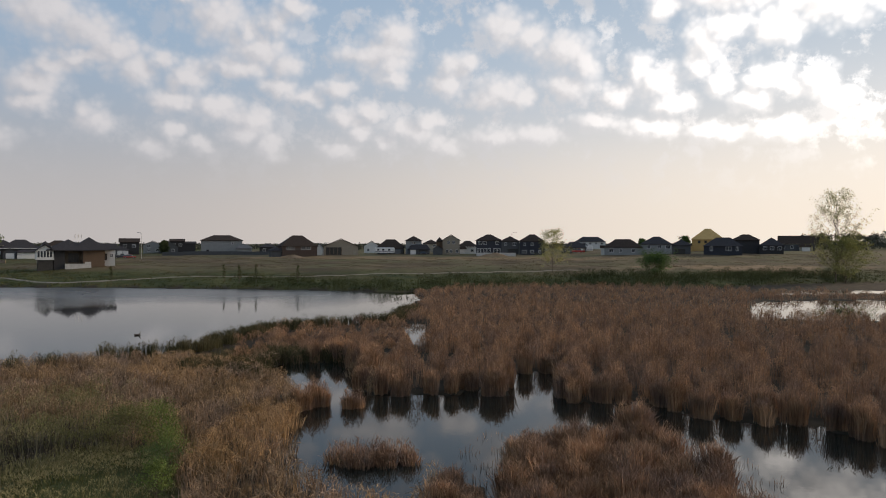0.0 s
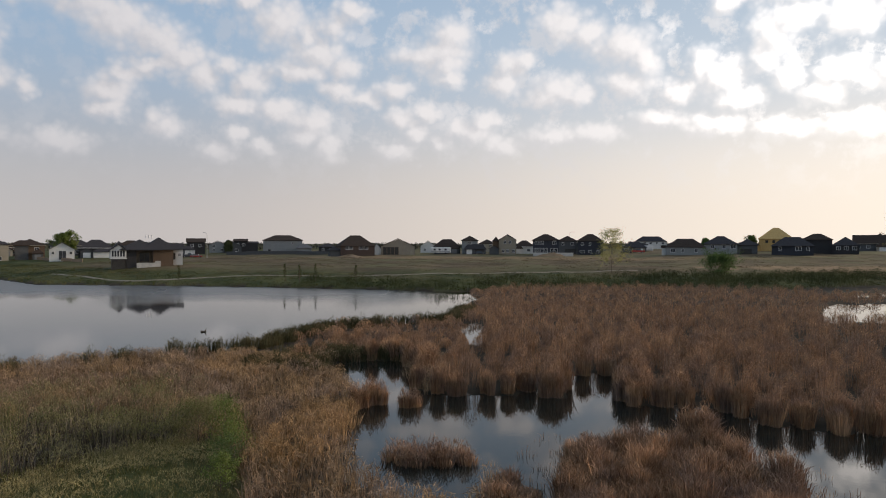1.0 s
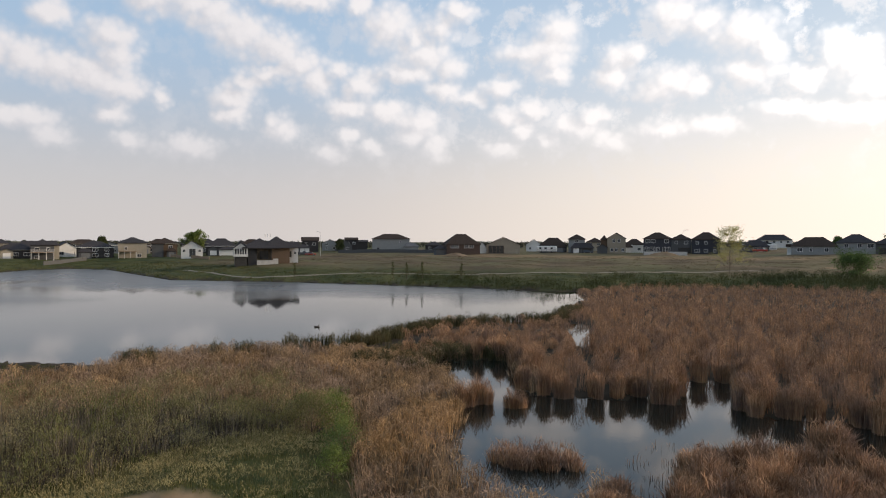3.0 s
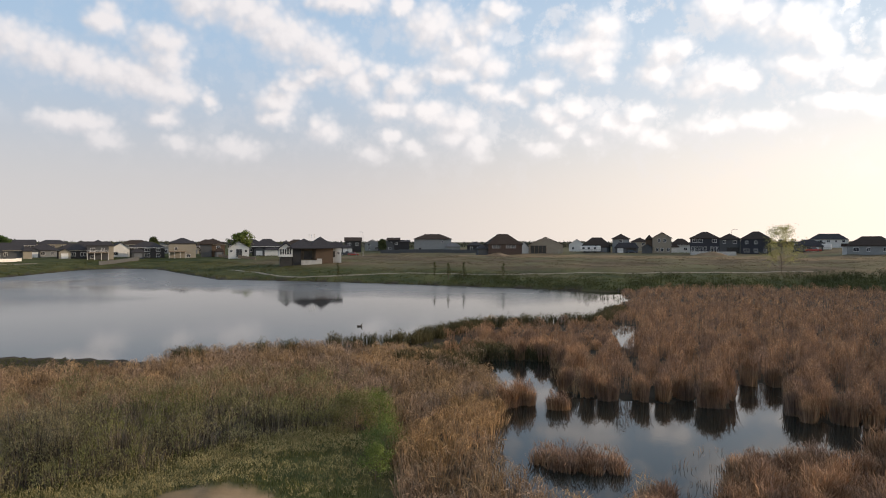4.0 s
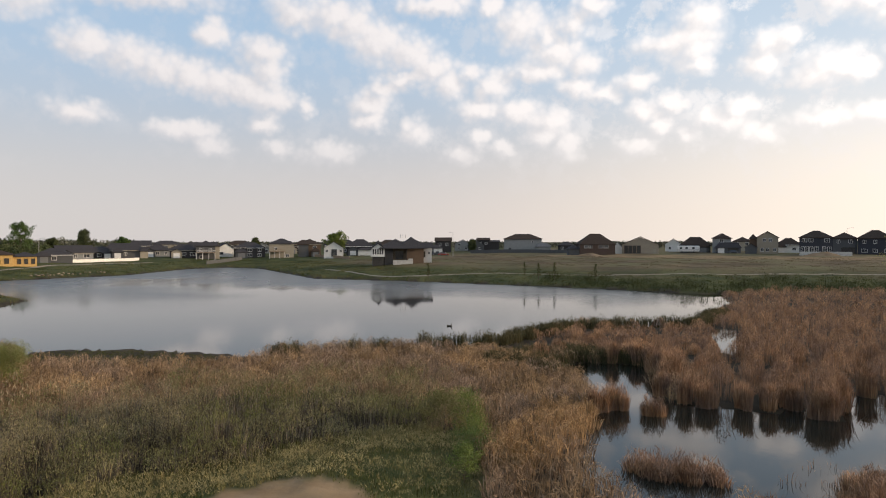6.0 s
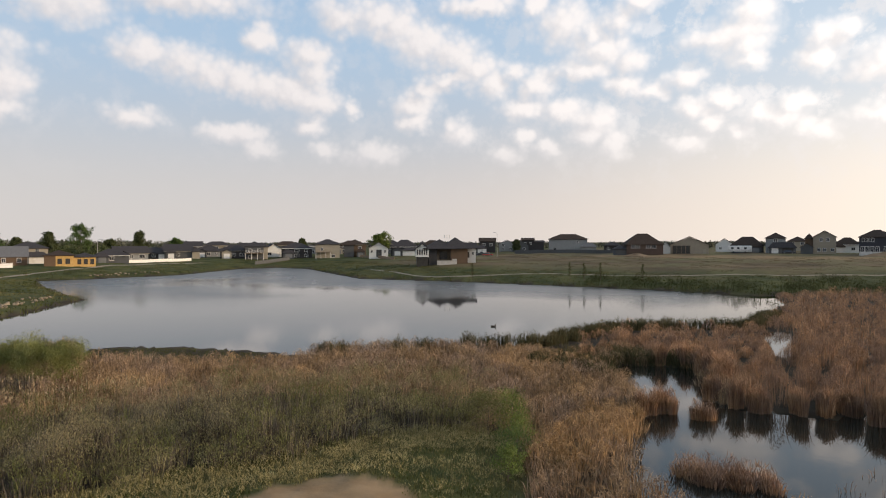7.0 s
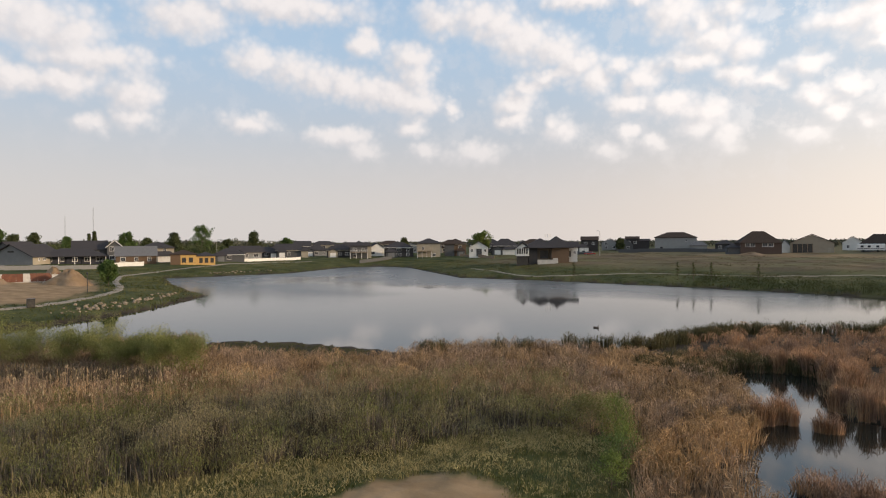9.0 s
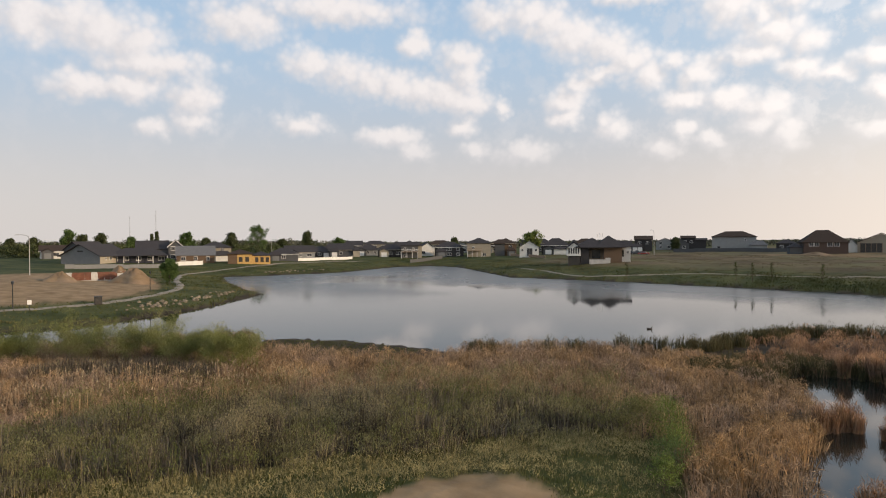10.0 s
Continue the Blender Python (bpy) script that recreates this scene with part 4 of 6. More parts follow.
def seed_cattails():
    """A stand of cattails with burst, pale seed heads on straight stalks."""
    rng = np.random.default_rng(33)
    cx, cy = scatter(-62, -34, 6, 26, 0.5, rng)
    ok = reed_ground(cx, cy) & (side(THICKET, cx, cy) < 11) & (wave(cx, cy, 6, 4) > -0.5)
    cx, cy = cx[ok], cy[ok]
    z, n = ground_z(cx, cy), len(cx)
    h = rng.uniform(1.5, 2.05, n)
    stalks = blades(cx, cy, z, h, 0.016 * np.ones(n), np.abs(rng.normal(0, 0.06, n)), rng.uniform(0, 6.28, n), rng, 0.03)
    stuff("cattail_stalks", stalks, REED_GOLD, "straight dry cattail stalks behind the thicket", "cattails")
    heads = slivers(cx, cy, z + h * 0.88, 3, 0.03, 0.16 * np.ones(n), 0.18, 0.06, rng, 0.1, 3.0)
    stuff("cattail_heads", heads, SEED_FLUFF, "pale burst seed heads on the cattail stalks", "cattails")


def thicket():
    rng = np.random.default_rng(31)
    cx, cy = scatter(-58, -14, 0, 37, 0.85, rng)
    inside, bare = side(THICKET, cx, cy), side(STEMS, cx, cy) < 0.3
    ok = ((inside < 0.3) & (wave(cx, cy, 4.4, 9) + 0.4 * wave(cx, cy, 2, 2) > -0.8)) | bare
    cx, cy, inside, bare = cx[ok], cy[ok], inside[ok], bare[ok]
    h = 1.6 * (1 + 0.25 * wave(cx, cy, 7, 3) + 0.32 * wave(cx, cy, 2.8, 4)) * (0.55 + 0.45 * ramp(-inside, -0.3, 2.2)) * rng.uniform(0.75, 1.2, len(cx))
    h = np.where(bare, 1.7, np.maximum(h, 0.5))
    stuff("willow_thicket", tufts(cx, cy, 46, 0.7, h, 0.018, rng, 0.3, 0.3, 0.15), WILLOW_STEM, "grey-brown bare willow stems in a dense thicket", "thicket")
    z = ground_z(cx, cy)
    green = wave(cx, cy, 9, 5) + 0.7 * wave(cx, cy, 3, 7)
    # a haze of young leaves over the tops, thicker towards the back
    keep = (green > -0.35 - 0.5 * ramp(-inside, 2, 5)) & ~bare
    stuff("willow_foliage", slivers(cx[keep], cy[keep], z[keep], 300, 0.85, 1.12 * h[keep], 0.10, 0.034, rng, 0.5, 0.5), WILLOW_LEAF,
          "olive-green young willow leaves over the thicket", "thicket")
    # thinner young willow among the reeds behind
    hx, hy = scatter(-56, -18, 12, 44, 1.1, rng)
    far = side(THICKET, hx, hy)
    ok = reed_ground(hx, hy) & (far < 5 + 2 * wave(hx, hy, 9, 2)) & (wave(hx, hy, 5, 3) > -0.45)
    hx, hy = hx[ok], hy[ok]
    hh = rng.uniform(1.3, 2.1, len(hx))
    stuff("willow_foliage", several(tufts(hx, hy, 9, 0.5, hh, 0.016, rng, 0.3), slivers(hx, hy, ground_z(hx, hy), 170, 0.7, hh * 1.05, 0.10, 0.032, rng, 0.55, 0.5)),
          WILLOW_LEAF, "sparse olive willow growth among the reeds", "thicket")
    # upright leafy shoots along the thicket's front
    fx, fy = scatter(-40, -16, 2, 34, 0.9, rng)
    d = side(THICKET, fx, fy)
    ok = (d < -0.3) & (d > -4.5) & (wave(fx, fy, 5, 6) + 0.6 * wave(fx, fy, 2.2, 3) > 0.1)
    fx, fy = fx[ok], fy[ok]
    fh = rng.uniform(0.9, 1.8, len(fx))
    stuff("willow_shoots", several(tufts(fx, fy, 7, 0.25, fh, 0.02, rng, 0.25), slivers(fx, fy, ground_z(fx, fy), 90, 0.32, fh * 1.05, 0.10, 0.03, rng, 0.15, 0.6)),
          WILLOW_BUSH, "light green leafy shoots along the thicket", "thicket")
    ok = (side(THICKET, cx, cy) > -6) & (wave(cx, cy, 4, 8) > -0.3)
    sx, sy = cx[ok], cy[ok]
    stuff("straw_stalks", tufts(sx, sy, 10, 0.6, np.minimum(h[ok] * 0.95, 1.5), 0.022, rng, 0.55), GRASS_DRY, "straw-coloured dead grass stalks through the thicket", "grass")


def meadow():
    rng = np.random.default_rng(41)
    cx, cy = scatter(-46, 0, 3, 33, 0.19, rng)
    m = side(MEADOW, cx, cy)
    bare = np.hypot((cx + 14.8) / 3.5, (cy - 17.7) / 3.5)
    ok = (m < 0.6) & (bare > 1.0 + 0.07 * wave(cx, cy, 2, 3) + rng.normal(0, 0.03, len(cx))) & (np.hypot(cx, cy) > 13)
    cx, cy = cx[ok], cy[ok]
    near = side(THICKET, cx, cy)
    tall = np.maximum(0.06, 0.15 + 0.08 * wave(cx, cy, 3.5, 2) + 0.3 * ramp(near, 2.5, 0) + 0.06 * wave(cx, cy, 1.1, 6))
    stuff("meadow_grass", tufts(cx, cy, 6, 0.16, tall, 0.017, rng, 0.6), GRASS, "green spring grass of the meadow", "grass")
    strip = ramp(near + 1.2 * wave(cx, cy, 6, 2), 0.3, 1.5) * (1 - ramp(near + 1.2 * wave(cx, cy, 6, 2), 3.0, 5.5))
    pale = strip * 1.1 + 0.35 * wave(cx, cy, 5, 9) + 0.3 * wave(cx, cy, 1.6, 4) > rng.normal(0.25, 0.35, len(cx))
    stuff("seed_grass", slivers(cx[pale], cy[pale], ground_z(cx[pale], cy[pale]), 9, 0.14, tall[pale] + 0.16, 0.13, 0.022, rng, 0.4, 0.8), GRASS_DRY,
          "pale yellow seed heads among the meadow grass", "grass")
    cx, cy = scatter(-62, -42, 34, 46, 0.35, rng)
    ok = (side(MUDFLAT, cx, cy) < -0.2) & (side(LAKE, cx, cy) > 1.3 + 0.6 * wave(cx, cy, 4, 2))
    stuff("shore_grass", tufts(cx[ok], cy[ok], 9, 0.25, 0.1 * np.ones(ok.sum()), 0.03, rng, 0.6), BANK_GRASS, "short green grass on the mud spit", "grass")


def banks():
    rng = np.random.default_rng(51)
    cx, cy = scatter(-230, 175, 0, 215, 1.6, rng)
    out = side(BASIN, cx, cy)
    ok = (out > 0.2) & (out < 26) & (side(LOT, cx, cy) > 0.5) & (cy > 10)
    cx, cy, out = cx[ok], cy[ok], out[ok]
    h = 0.22 + 0.12 * wave(cx, cy, 12, 4) + 0.2 * ramp(out, 4, 0)
    stuff("bank_grass", tufts(cx, cy, 9, 0.95, np.maximum(h, 0.12), 0.12, rng, 0.5), BANK_GRASS, "rough green grass on the lake banks", "grass")
    cx, cy = scatter(-45, 112, 128, 184, 1.5, rng)
    out = side(BASIN, cx, cy)
    # scrub in the ellipse stands in for the shaded side of a soil berm
    ok = (out > 0.4) & (out < 8 + 5 * wave(cx, cy, 30, 3) + 10 * (cx > 30)) & ((wave(cx, cy, 40, 8) > -0.9 + 0.5 * (cx > 12)) | (np.hypot((cx - 70) / 40, (cy - 171 - 0.12 * (cx - 70)) / 5) < 1))
    cx, cy = cx[ok], cy[ok]
    h = (0.8 + 1.1 * ramp(cx, -30, -12)) * np.maximum(0.35, 1 + 0.5 * wave(cx, cy, 9, 3)) * rng.uniform(0.7, 1.2, len(cx))
    c = np.stack([cx, cy, ground_z(cx, cy) + 0.62 * h], 1)
    stuff("bank_scrub_and_shade", several(tufts(cx, cy, 6, 0.8, 0.9 * h, 0.05, rng, 0.45), leaf_cloud(c, 44, 0.9, 0.11, rng, 0.75)),
          SCRUB, "dark willow scrub along the far shore, partly standing in for a bank's shade", "scrub")


def prairie():
    rng = np.random.default_rng(55)
    cx, cy = scatter(-170, 170, 150, 300, 2.2, rng)
    out = side(BASIN, cx, cy)
    ok = (out > 12) & (out < 115) & (wave(cx, cy * 2.2, 34, 2) + 0.5 * wave(cx, cy, 9, 5) > 0.05)
    cx, cy = cx[ok], cy[ok]
    h = np.maximum(0.1, 0.2 + 0.15 * wave(cx, cy, 13, 3))
    stuff("prairie_grass", tufts(cx, cy, 12, 1.6, h, 0.08, rng, 0.5), PRAIRIE, "tussocks of brown prairie grass on the vacant lots", "grass")


seed_cattails()
thicket()
meadow()
banks()
prairie()


# ---------------------------------------------------------------- houses
def home(x, y, label, turn=0.0, name="house"):
    """A house whose front looks at the wetland; local -y is its front, the origin the middle of the front wall."""
    return thing(name, pose(x, y, float(ground_z(x, y)), 0, 0, math.degrees(math.atan2(-x, y)) + turn), label, "house", "houses round the wetland")


def wing(h, x0, x1, y0, y1, eave, ridge, kind, wall, roof, z0=-0.8, over=0.45):
    """One body of a house with its roof. kind: hip, side (ridge along the front), front (gable to the front), flat."""
    bm = bmesh.new()
    box(bm, x0, x1, y0, y1, z0, eave)
    if kind in ("side", "front"):
        mx, my = (x0 + x1) / 2, (y0 + y1) / 2
        ends = ([(x0, y0), (x0, y1), (x0, my)], [(x1, y0), (x1, y1), (x1, my)]) if kind == "side" else ([(x0, y0), (x1, y0), (mx, y0)], [(x0, y1), (x1, y1), (mx, y1)])
        for s, (a, b, c) in enumerate(ends):
            t = [bm.verts.new((*a, eave)), bm.verts.new((*b, eave)), bm.verts.new((*c, ridge - 0.06))]
            bm.faces.new(t)
    bmesh.ops.recalc_face_normals(bm, faces=bm.faces)
    part("wall", bm, wall, h)
    bm = bmesh.new()
    drop = over * (ridge - eave) / max(0.5, (y1 - y0) / 2 if kind in ("side", "hip") else (x1 - x0) / 2) if kind != "flat" else 0
    a0, a1, b0, b1, e = x0 - over, x1 + over, y0 - over, y1 + over, eave - drop
    mx, my = (x0 + x1) / 2, (y0 + y1) / 2
    if kind == "flat":
        box(bm, a0, a1, b0, b1, eave + 0.003, ridge)
    elif kind in ("side", "front"):
        rise, half = ridge + 0.1 - e, (my - b0) if kind == "side" else (mx - a0)
        for s in (-1, 1):
            lo = [(a0, my + s * half), (a1, my + s * half)] if kind == "side" else [(mx + s * half, b0), (mx + s * half, b1)]
            hi = [(a0, my), (a1, my)] if kind == "side" else [(mx, b0), (mx, b1)]
            v = [bm.verts.new((px, py, z)) for (px, py), z in
                 ((lo[0], e), (lo[1], e), (hi[1], e + rise), (hi[0], e + rise), (lo[0], e + 0.2), (lo[1], e + 0.2), (hi[1], e + rise + 0.2), (hi[0], e + rise + 0.2))]
            for f in ((0, 1, 2, 3), (4, 5, 6, 7), (0, 1, 5, 4), (2, 3, 7, 6), (1, 2, 6, 5), (0, 3, 7, 4)):
                bm.faces.new([v[i] for i in f])
        bmesh.ops.recalc_face_normals(bm, faces=bm.faces)
    else:
        k = min((a1 - a0), (b1 - b0)) / 2 * 0.96
        along = (a1 - a0) >= (b1 - b0)
        top = [(a0 + k, my), (a1 - k, my)] if along else [(mx, b0 + k), (mx, b1 - k)]
        low = [bm.verts.new((px, py, e)) for px, py in ((a0, b0), (a1, b0), (a1, b1), (a0, b1))]
        up = [bm.verts.new((px, py, e + 0.2)) for px, py in ((a0, b0), (a1, b0), (a1, b1), (a0, b1))]
        rg = [bm.verts.new((px, py, ridge + 0.15)) for px, py in top]
        for i in range(4):
            bm.faces.new((low[i], low[(i + 1) % 4], up[(i + 1) % 4], up[i]))
        bm.faces.new(low[::-1])
        if along:
            bm.faces.new((up[0], up[1], rg[1], rg[0]))
            bm.faces.new((up[2], up[3], rg[0], rg[1]))
            bm.faces.new((up[1], up[2], rg[1]))
            bm.faces.new((up[3], up[0], rg[0]))
        else:
            bm.faces.new((up[1], up[2], rg[1], rg[0]))
            bm.faces.new((up[3], up[0], rg[0], rg[1]))
            bm.faces.new((up[0], up[1], rg[0]))
            bm.faces.new((up[2], up[3], rg[1]))
        bmesh.ops.recalc_face_normals(bm, faces=bm.faces)
    part("roof", bm, roof, h)


def opening(h, x, z, w, t, y=0.0, name="window", frame_mat=None, pane_mat=None, bars=1):
    """A framed window or door in a front wall at y: frame proud of the wall, pane set back in it."""
    bm = bmesh.new()
    for x0, x1, z0, z1 in ((x - w / 2 - 0.1, x + w / 2 + 0.1, z + t, z + t + 0.12), (x - w / 2 - 0.1, x + w / 2 + 0.1, z - 0.12, z),
                           (x - w / 2 - 0.1, x - w / 2, z, z + t), (x + w / 2, x + w / 2 + 0.1, z, z + t)):
        box(bm, x0, x1, y - 0.09, y + 0.02, z0, z1)
    for i in range(1, bars + 1):
        c = x - w / 2 + w * i / (bars + 1)
        box(bm, c - 0.035, c + 0.035, y - 0.07, y + 0.02, z + 0.002, z + t - 0.002)
    fr = part(name, bm, frame_mat or WHITE, h)
    part("pane", box(bmesh.new(), x - w / 2 + 0.002, x + w / 2 - 0.002, y - 0.04, y + 0.015, z + 0.002, z + t - 0.002), pane_mat or GLASS, fr)


def panel_door(h, x, w, t, y=0.0, material=None, name="garage_door", z=0.0):
    d = part(name, box(bmesh.new(), x - w / 2, x + w / 2, y - 0.05, y + 0.03, z, z + t), material or WHITE, h)
    if name == "garage_door":
        for i in range(4):
            part("panel", box(bmesh.new(), x - w / 2 + 0.06, x + w / 2 - 0.06, y - 0.08, y - 0.052, z + t * i / 4 + 0.04, z + t * (i + 1) / 4 - 0.04), material or WHITE, d)


def deck(h, x0, x1, y0, z, rail=WHITE, posts=3, post_mat=WOOD):
    """A raised deck before the front wall, on posts, with a railing."""
    d = part("deck", box(bmesh.new(), x0, x1, y0, -0.003, z - 0.22, z), WOOD, h)
    for i in range(posts):
        px = x0 + 0.15 + (x1 - x0 - 0.3) * i / (posts - 1)
        part("post", box(bmesh.new(), px - 0.1, px + 0.1, y0 + 0.05, y0 + 0.25, -1, z - 0.223), post_mat, d)
    bm = bmesh.new()
    box(bm, x0, x1, y0, y0 + 0.07, z + 0.92, z + 1.0)
    n = int((x1 - x0) / 0.3)
    for i in range(n + 1):
        px = x0 + 0.03 + (x1 - x0 - 0.06) * i / n
        box(bm, px - 0.025, px + 0.025, y0 + 0.01, y0 + 0.06, z + 0.003, z + 0.917)
    part("railing", bm, rail, d)


def rows_of_windows(h, x0, x1, floors, seed, y=0.0, frame_mat=None, w=1.4, t=1.2):
    rng = random.Random(seed)
    n = max(2, int((x1 - x0) / 3.4))
    for z in floors:
        for i in range(n):
            if rng.random() < 0.85:
                ww = w * rng.choice((0.7, 1, 1, 1.4))
                opening(h, x0 + (x1 - x0) * (i + 0.5) / n, z, ww, t, y, frame_mat=frame_mat)


def simple(x, y, w, d, eave, ridge, kind, wall, roof, label, turn=0.0, floors=(1.0,), seed=1, frame_mat=None, chimney=False, name="house"):
    h = home(x, y, label, turn, name)
    wing(h, -w / 2, w / 2, 0, d, eave, ridge, kind, wall, roof)
    rows_of_windows(h, -w / 2 + 0.4, w / 2 - 0.4, floors, seed, frame_mat=frame_mat)
    rng = random.Random(seed * 3 + 1)
    if w > 9.5:
        # a lower front wing with its own roof and a pale door
        a = rng.choice((-1, 1))
        x0, x1 = sorted((a * w * 0.08, a * w * 0.44))
        wing(h, x0, x1, -2.2, -0.003, min(2.7, eave - 0.3), min(2.7, eave - 0.3) + 1.1, rng.choice(("hip", "front")), rng.choice((wall, S_CREAM, S_DGREY)), roof, over=0.35)
        panel_door(h, (x0 + x1) / 2, (x1 - x0) * 0.6, 2.1, -2.2, rng.choice((WHITE, WHITE, S_MGREY)), rng.choice(("garage_door", "door")))
        part("fascia", box(bmesh.new(), -w / 2 - 0.4, w / 2 + 0.4, -0.52, -0.46, eave - 0.28, eave - 0.1), rng.choice((WHITE, BLACK, S_CREAM)), h)
    if chimney:
        part("chimney", box(bmesh.new(), w * 0.2, w * 0.2 + 0.5, d * 0.6, d * 0.6 + 0.5, eave, ridge + 0.6), S_DGREY, h)
    return h


# --- the west side of the lake
h = home(-226.7, 78.6, "grey gabled bungalow with a cream front wall", 50)
wing(h, 0, 14, 0, 15, 2.7, 6.3, "side", S_MGREY, ROOF_DARK, over=0.7)
part("front_cladding", box(bmesh.new(), 0.05, 9, -0.07, -0.003, -0.5, 2.6), S_CREAM, h)
rows_of_windows(h, 1.5, 6, (1.3,), 4, y=-0.07, w=0.8, t=0.8)
part("gable_vent", box(bmesh.new(), -0.06, -0.003, 6.4, 8.6, 3.9, 4.4), BLACK, h)
simple(-247, 84, 10, 9, 4.4, 7.0, "side", S_DGREY, ROOF_DARK, "dark gabled house behind the grey bungalow", 40, floors=(1.0, 3.0), seed=81)
simple(-286, 83, 11, 8, 3.0, 5.0, "side", S_WHITE, ROOF_BROWN, "small white bungalow beyond the field", floors=(1.0,), seed=80)
h = home(-228, 91.5, "low navy bungalow with a wide hip roof and veranda")
wing(h, -9.5, 9.5, 0, 11, 2.6, 5.0, "hip", S_NAVY, ROOF_DARK)
rows_of_windows(h, -9, 9, (0.9,), 5)
for i in range(5):
    part("veranda_post", box(bmesh.new(), -9 + 4.5 * i - 0.1, -9 + 4.5 * i + 0.1, -2.4, -2.2, -0.6, 2.45), WHITE, h)
part("veranda_roof", box(bmesh.new(), -9.9, 9.9, -2.7, -0.46, 2.45, 2.6), ROOF_DARK, h)
h = home(-236, 103, "dark two-storey house with a white-edged gable")
wing(h, -8.5, 2.2, 0, 10, 4.6, 7.4, "side", S_DGREY, ROOF_DARK)
wing(h, 2.21, 7, -2, 8, 5.4, 7.7, "front", S_DGREY, ROOF_DARK)
for px in (3.7, 5.6):
    opening(h, px, 4.0, 1.2, 1.4, -2)
    opening(h, px, 1.0, 1.4, 1.4, -2)
for s in (-1, 1):
    bm = bmesh.new()
    v = [bm.verts.new((4.605 + s * dx, y, z)) for y in (-2.56, -2.47) for dx, z in ((0, 7.85), (2.95, 5.25), (2.95, 5.0), (0, 7.55))]
    for f in ((0, 1, 2, 3), (4, 5, 6, 7), (0, 1, 5, 4), (1, 2, 6, 5), (2, 3, 7, 6), (3, 0, 4, 7)):
        bm.faces.new([v[i] for i in f])
    bmesh.ops.recalc_face_normals(bm, faces=bm.faces)
    part("barge_board", bm, WHITE, h)
h = home(-217, 106.5, "house with a light grey roof and brown siding")
wing(h, -6.2, 6.2, 0, 10, 2.7, 5.6, "side", S_BROWN, ROOF_GREY)
rows_of_windows(h, -6, 6, (0.9,), 7)
h = home(-226, 118.5, "two-storey house with pale grey siding and stone base")
wing(h, -5.6, 5.6, 0, 9, 5.2, 7.0, "hip", S_CREAM, ROOF_DARK)
wing(h, -1, 5.6, -2.6, -0.003, 2.6, 3.8, "hip", S_GREY, ROOF_DARK)
rows_of_windows(h, -5, 5, (3.7,), 8)
panel_door(h, 2.3, 4.2, 2.2, -2.6)
h = home(-204, 119.5, "unfinished house clad in yellow sheathing panels", name="house_under_construction")
wing(h, -7, 1, 0, 8, 3.6, 5.0, "hip", SHEATH, ROOF_BROWN)
wing(h, 1.003, 7.2, 1, 8, 3.0, 4.2, "hip", SHEATH, ROOF_DARK)
part("cladding", box(bmesh.new(), -7.05, -3.9, -0.07, -0.003, -0.5, 3.4), S_BROWN, h)
for px in (-2.8, -0.6):
    opening(h, px, 0.8, 1.3, 1.7, 0, frame_mat=SHEATH, pane_mat=BLACK, bars=0)
for px in (2.6, 4.4, 6.2):
    opening(h, px, 0.6, 1.1, 1.7, 1, frame_mat=SHEATH, pane_mat=BLACK, bars=0)
simple(-214, 140, 11, 9, 2.7, 4.8, "hip", S_DGREY, ROOF_DARK, "dark grey bungalow with a hip roof", floors=(0.9,), seed=9)
simple(-229, 158, 12, 9, 2.7, 5.2, "side", S_GREY, ROOF_DARK, "grey bungalow with a dark shingled roof", floors=(0.9,), seed=10, turn=8)
simple(-243, 178, 12, 9, 2.7, 4.8, "hip", S_BLACK, ROOF_DARK, "black low bungalow behind a white fence", floors=(0.9,), seed=11)
h = simple(-235, 184, 11, 10, 3.2, 5.8, "side", S_DGREY, ROOF_DARK, "long dark house with pale end wall", floors=(1.0,), seed=12)
wing(h, 5.503, 8.5, -1, 6, 2.9, 4.4, "hip", S_CREAM, ROOF_DARK)
simple(-266, 214, 13, 9, 4.6, 6.6, "side", S_BLACK, ROOF_DARK, "black two-storey house in the second row", floors=(1.0, 3.2), seed=13)
simple(-241, 205, 11, 8, 3.0, 5.2, "hip", S_GREY, ROOF_DARK, "grey house with a dark hip roof", floors=(1.0,), seed=14)
simple(-270, 235, 11, 9, 5.0, 6.6, "hip", S_CREAM, ROOF_DARK, "pale two-storey house in the second row", floors=(0.9, 3.4), seed=15)
simple(-223, 203.5, 11.5, 9, 3.4, 6.0, "hip", S_BLACK, ROOF_DARK, "black bungalow with a steep hip roof", floors=(1.0,), seed=16)
h = home(-214, 208, "tall dark house with a white-railed deck on posts")
wing(h, -4.6, 3.2, 0, 9, 5.8, 7.9, "hip", S_DGREY, ROOF_DARK)
wing(h, 3.203, 5, 1, 8, 5.6, 6.6, "hip", S_CREAM, ROOF_DARK)
rows_of_windows(h, -4.4, 3, (0.4, 3.4), 17)
deck(h, -4.6, 3.2, -3, 2.9, posts=4, post_mat=WHITE)
h = simple(-221, 226, 9.5, 8, 3.2, 6.2, "front", S_WHITE, ROOF_DARK, "white-fronted house with a dark roof", floors=(1.0,), seed=18, turn=10)
panel_door(h, 1.0, 3.4, 2.2, -0.01)
simple(-204, 223, 13.5, 10, 4.6, 6.8, "hip", S_BLACK, ROOF_DARK, "black two-storey house with white-framed windows", floors=(0.6, 2.9), seed=19)
h = home(-191, 229, "cream house with a high timber deck on white posts")
wing(h, -5.4, 5.4, 0, 10, 6.4, 8.5, "hip", S_CREAM, ROOF_DARK)
rows_of_windows(h, -5, 5, (0.4, 3.4), 20)
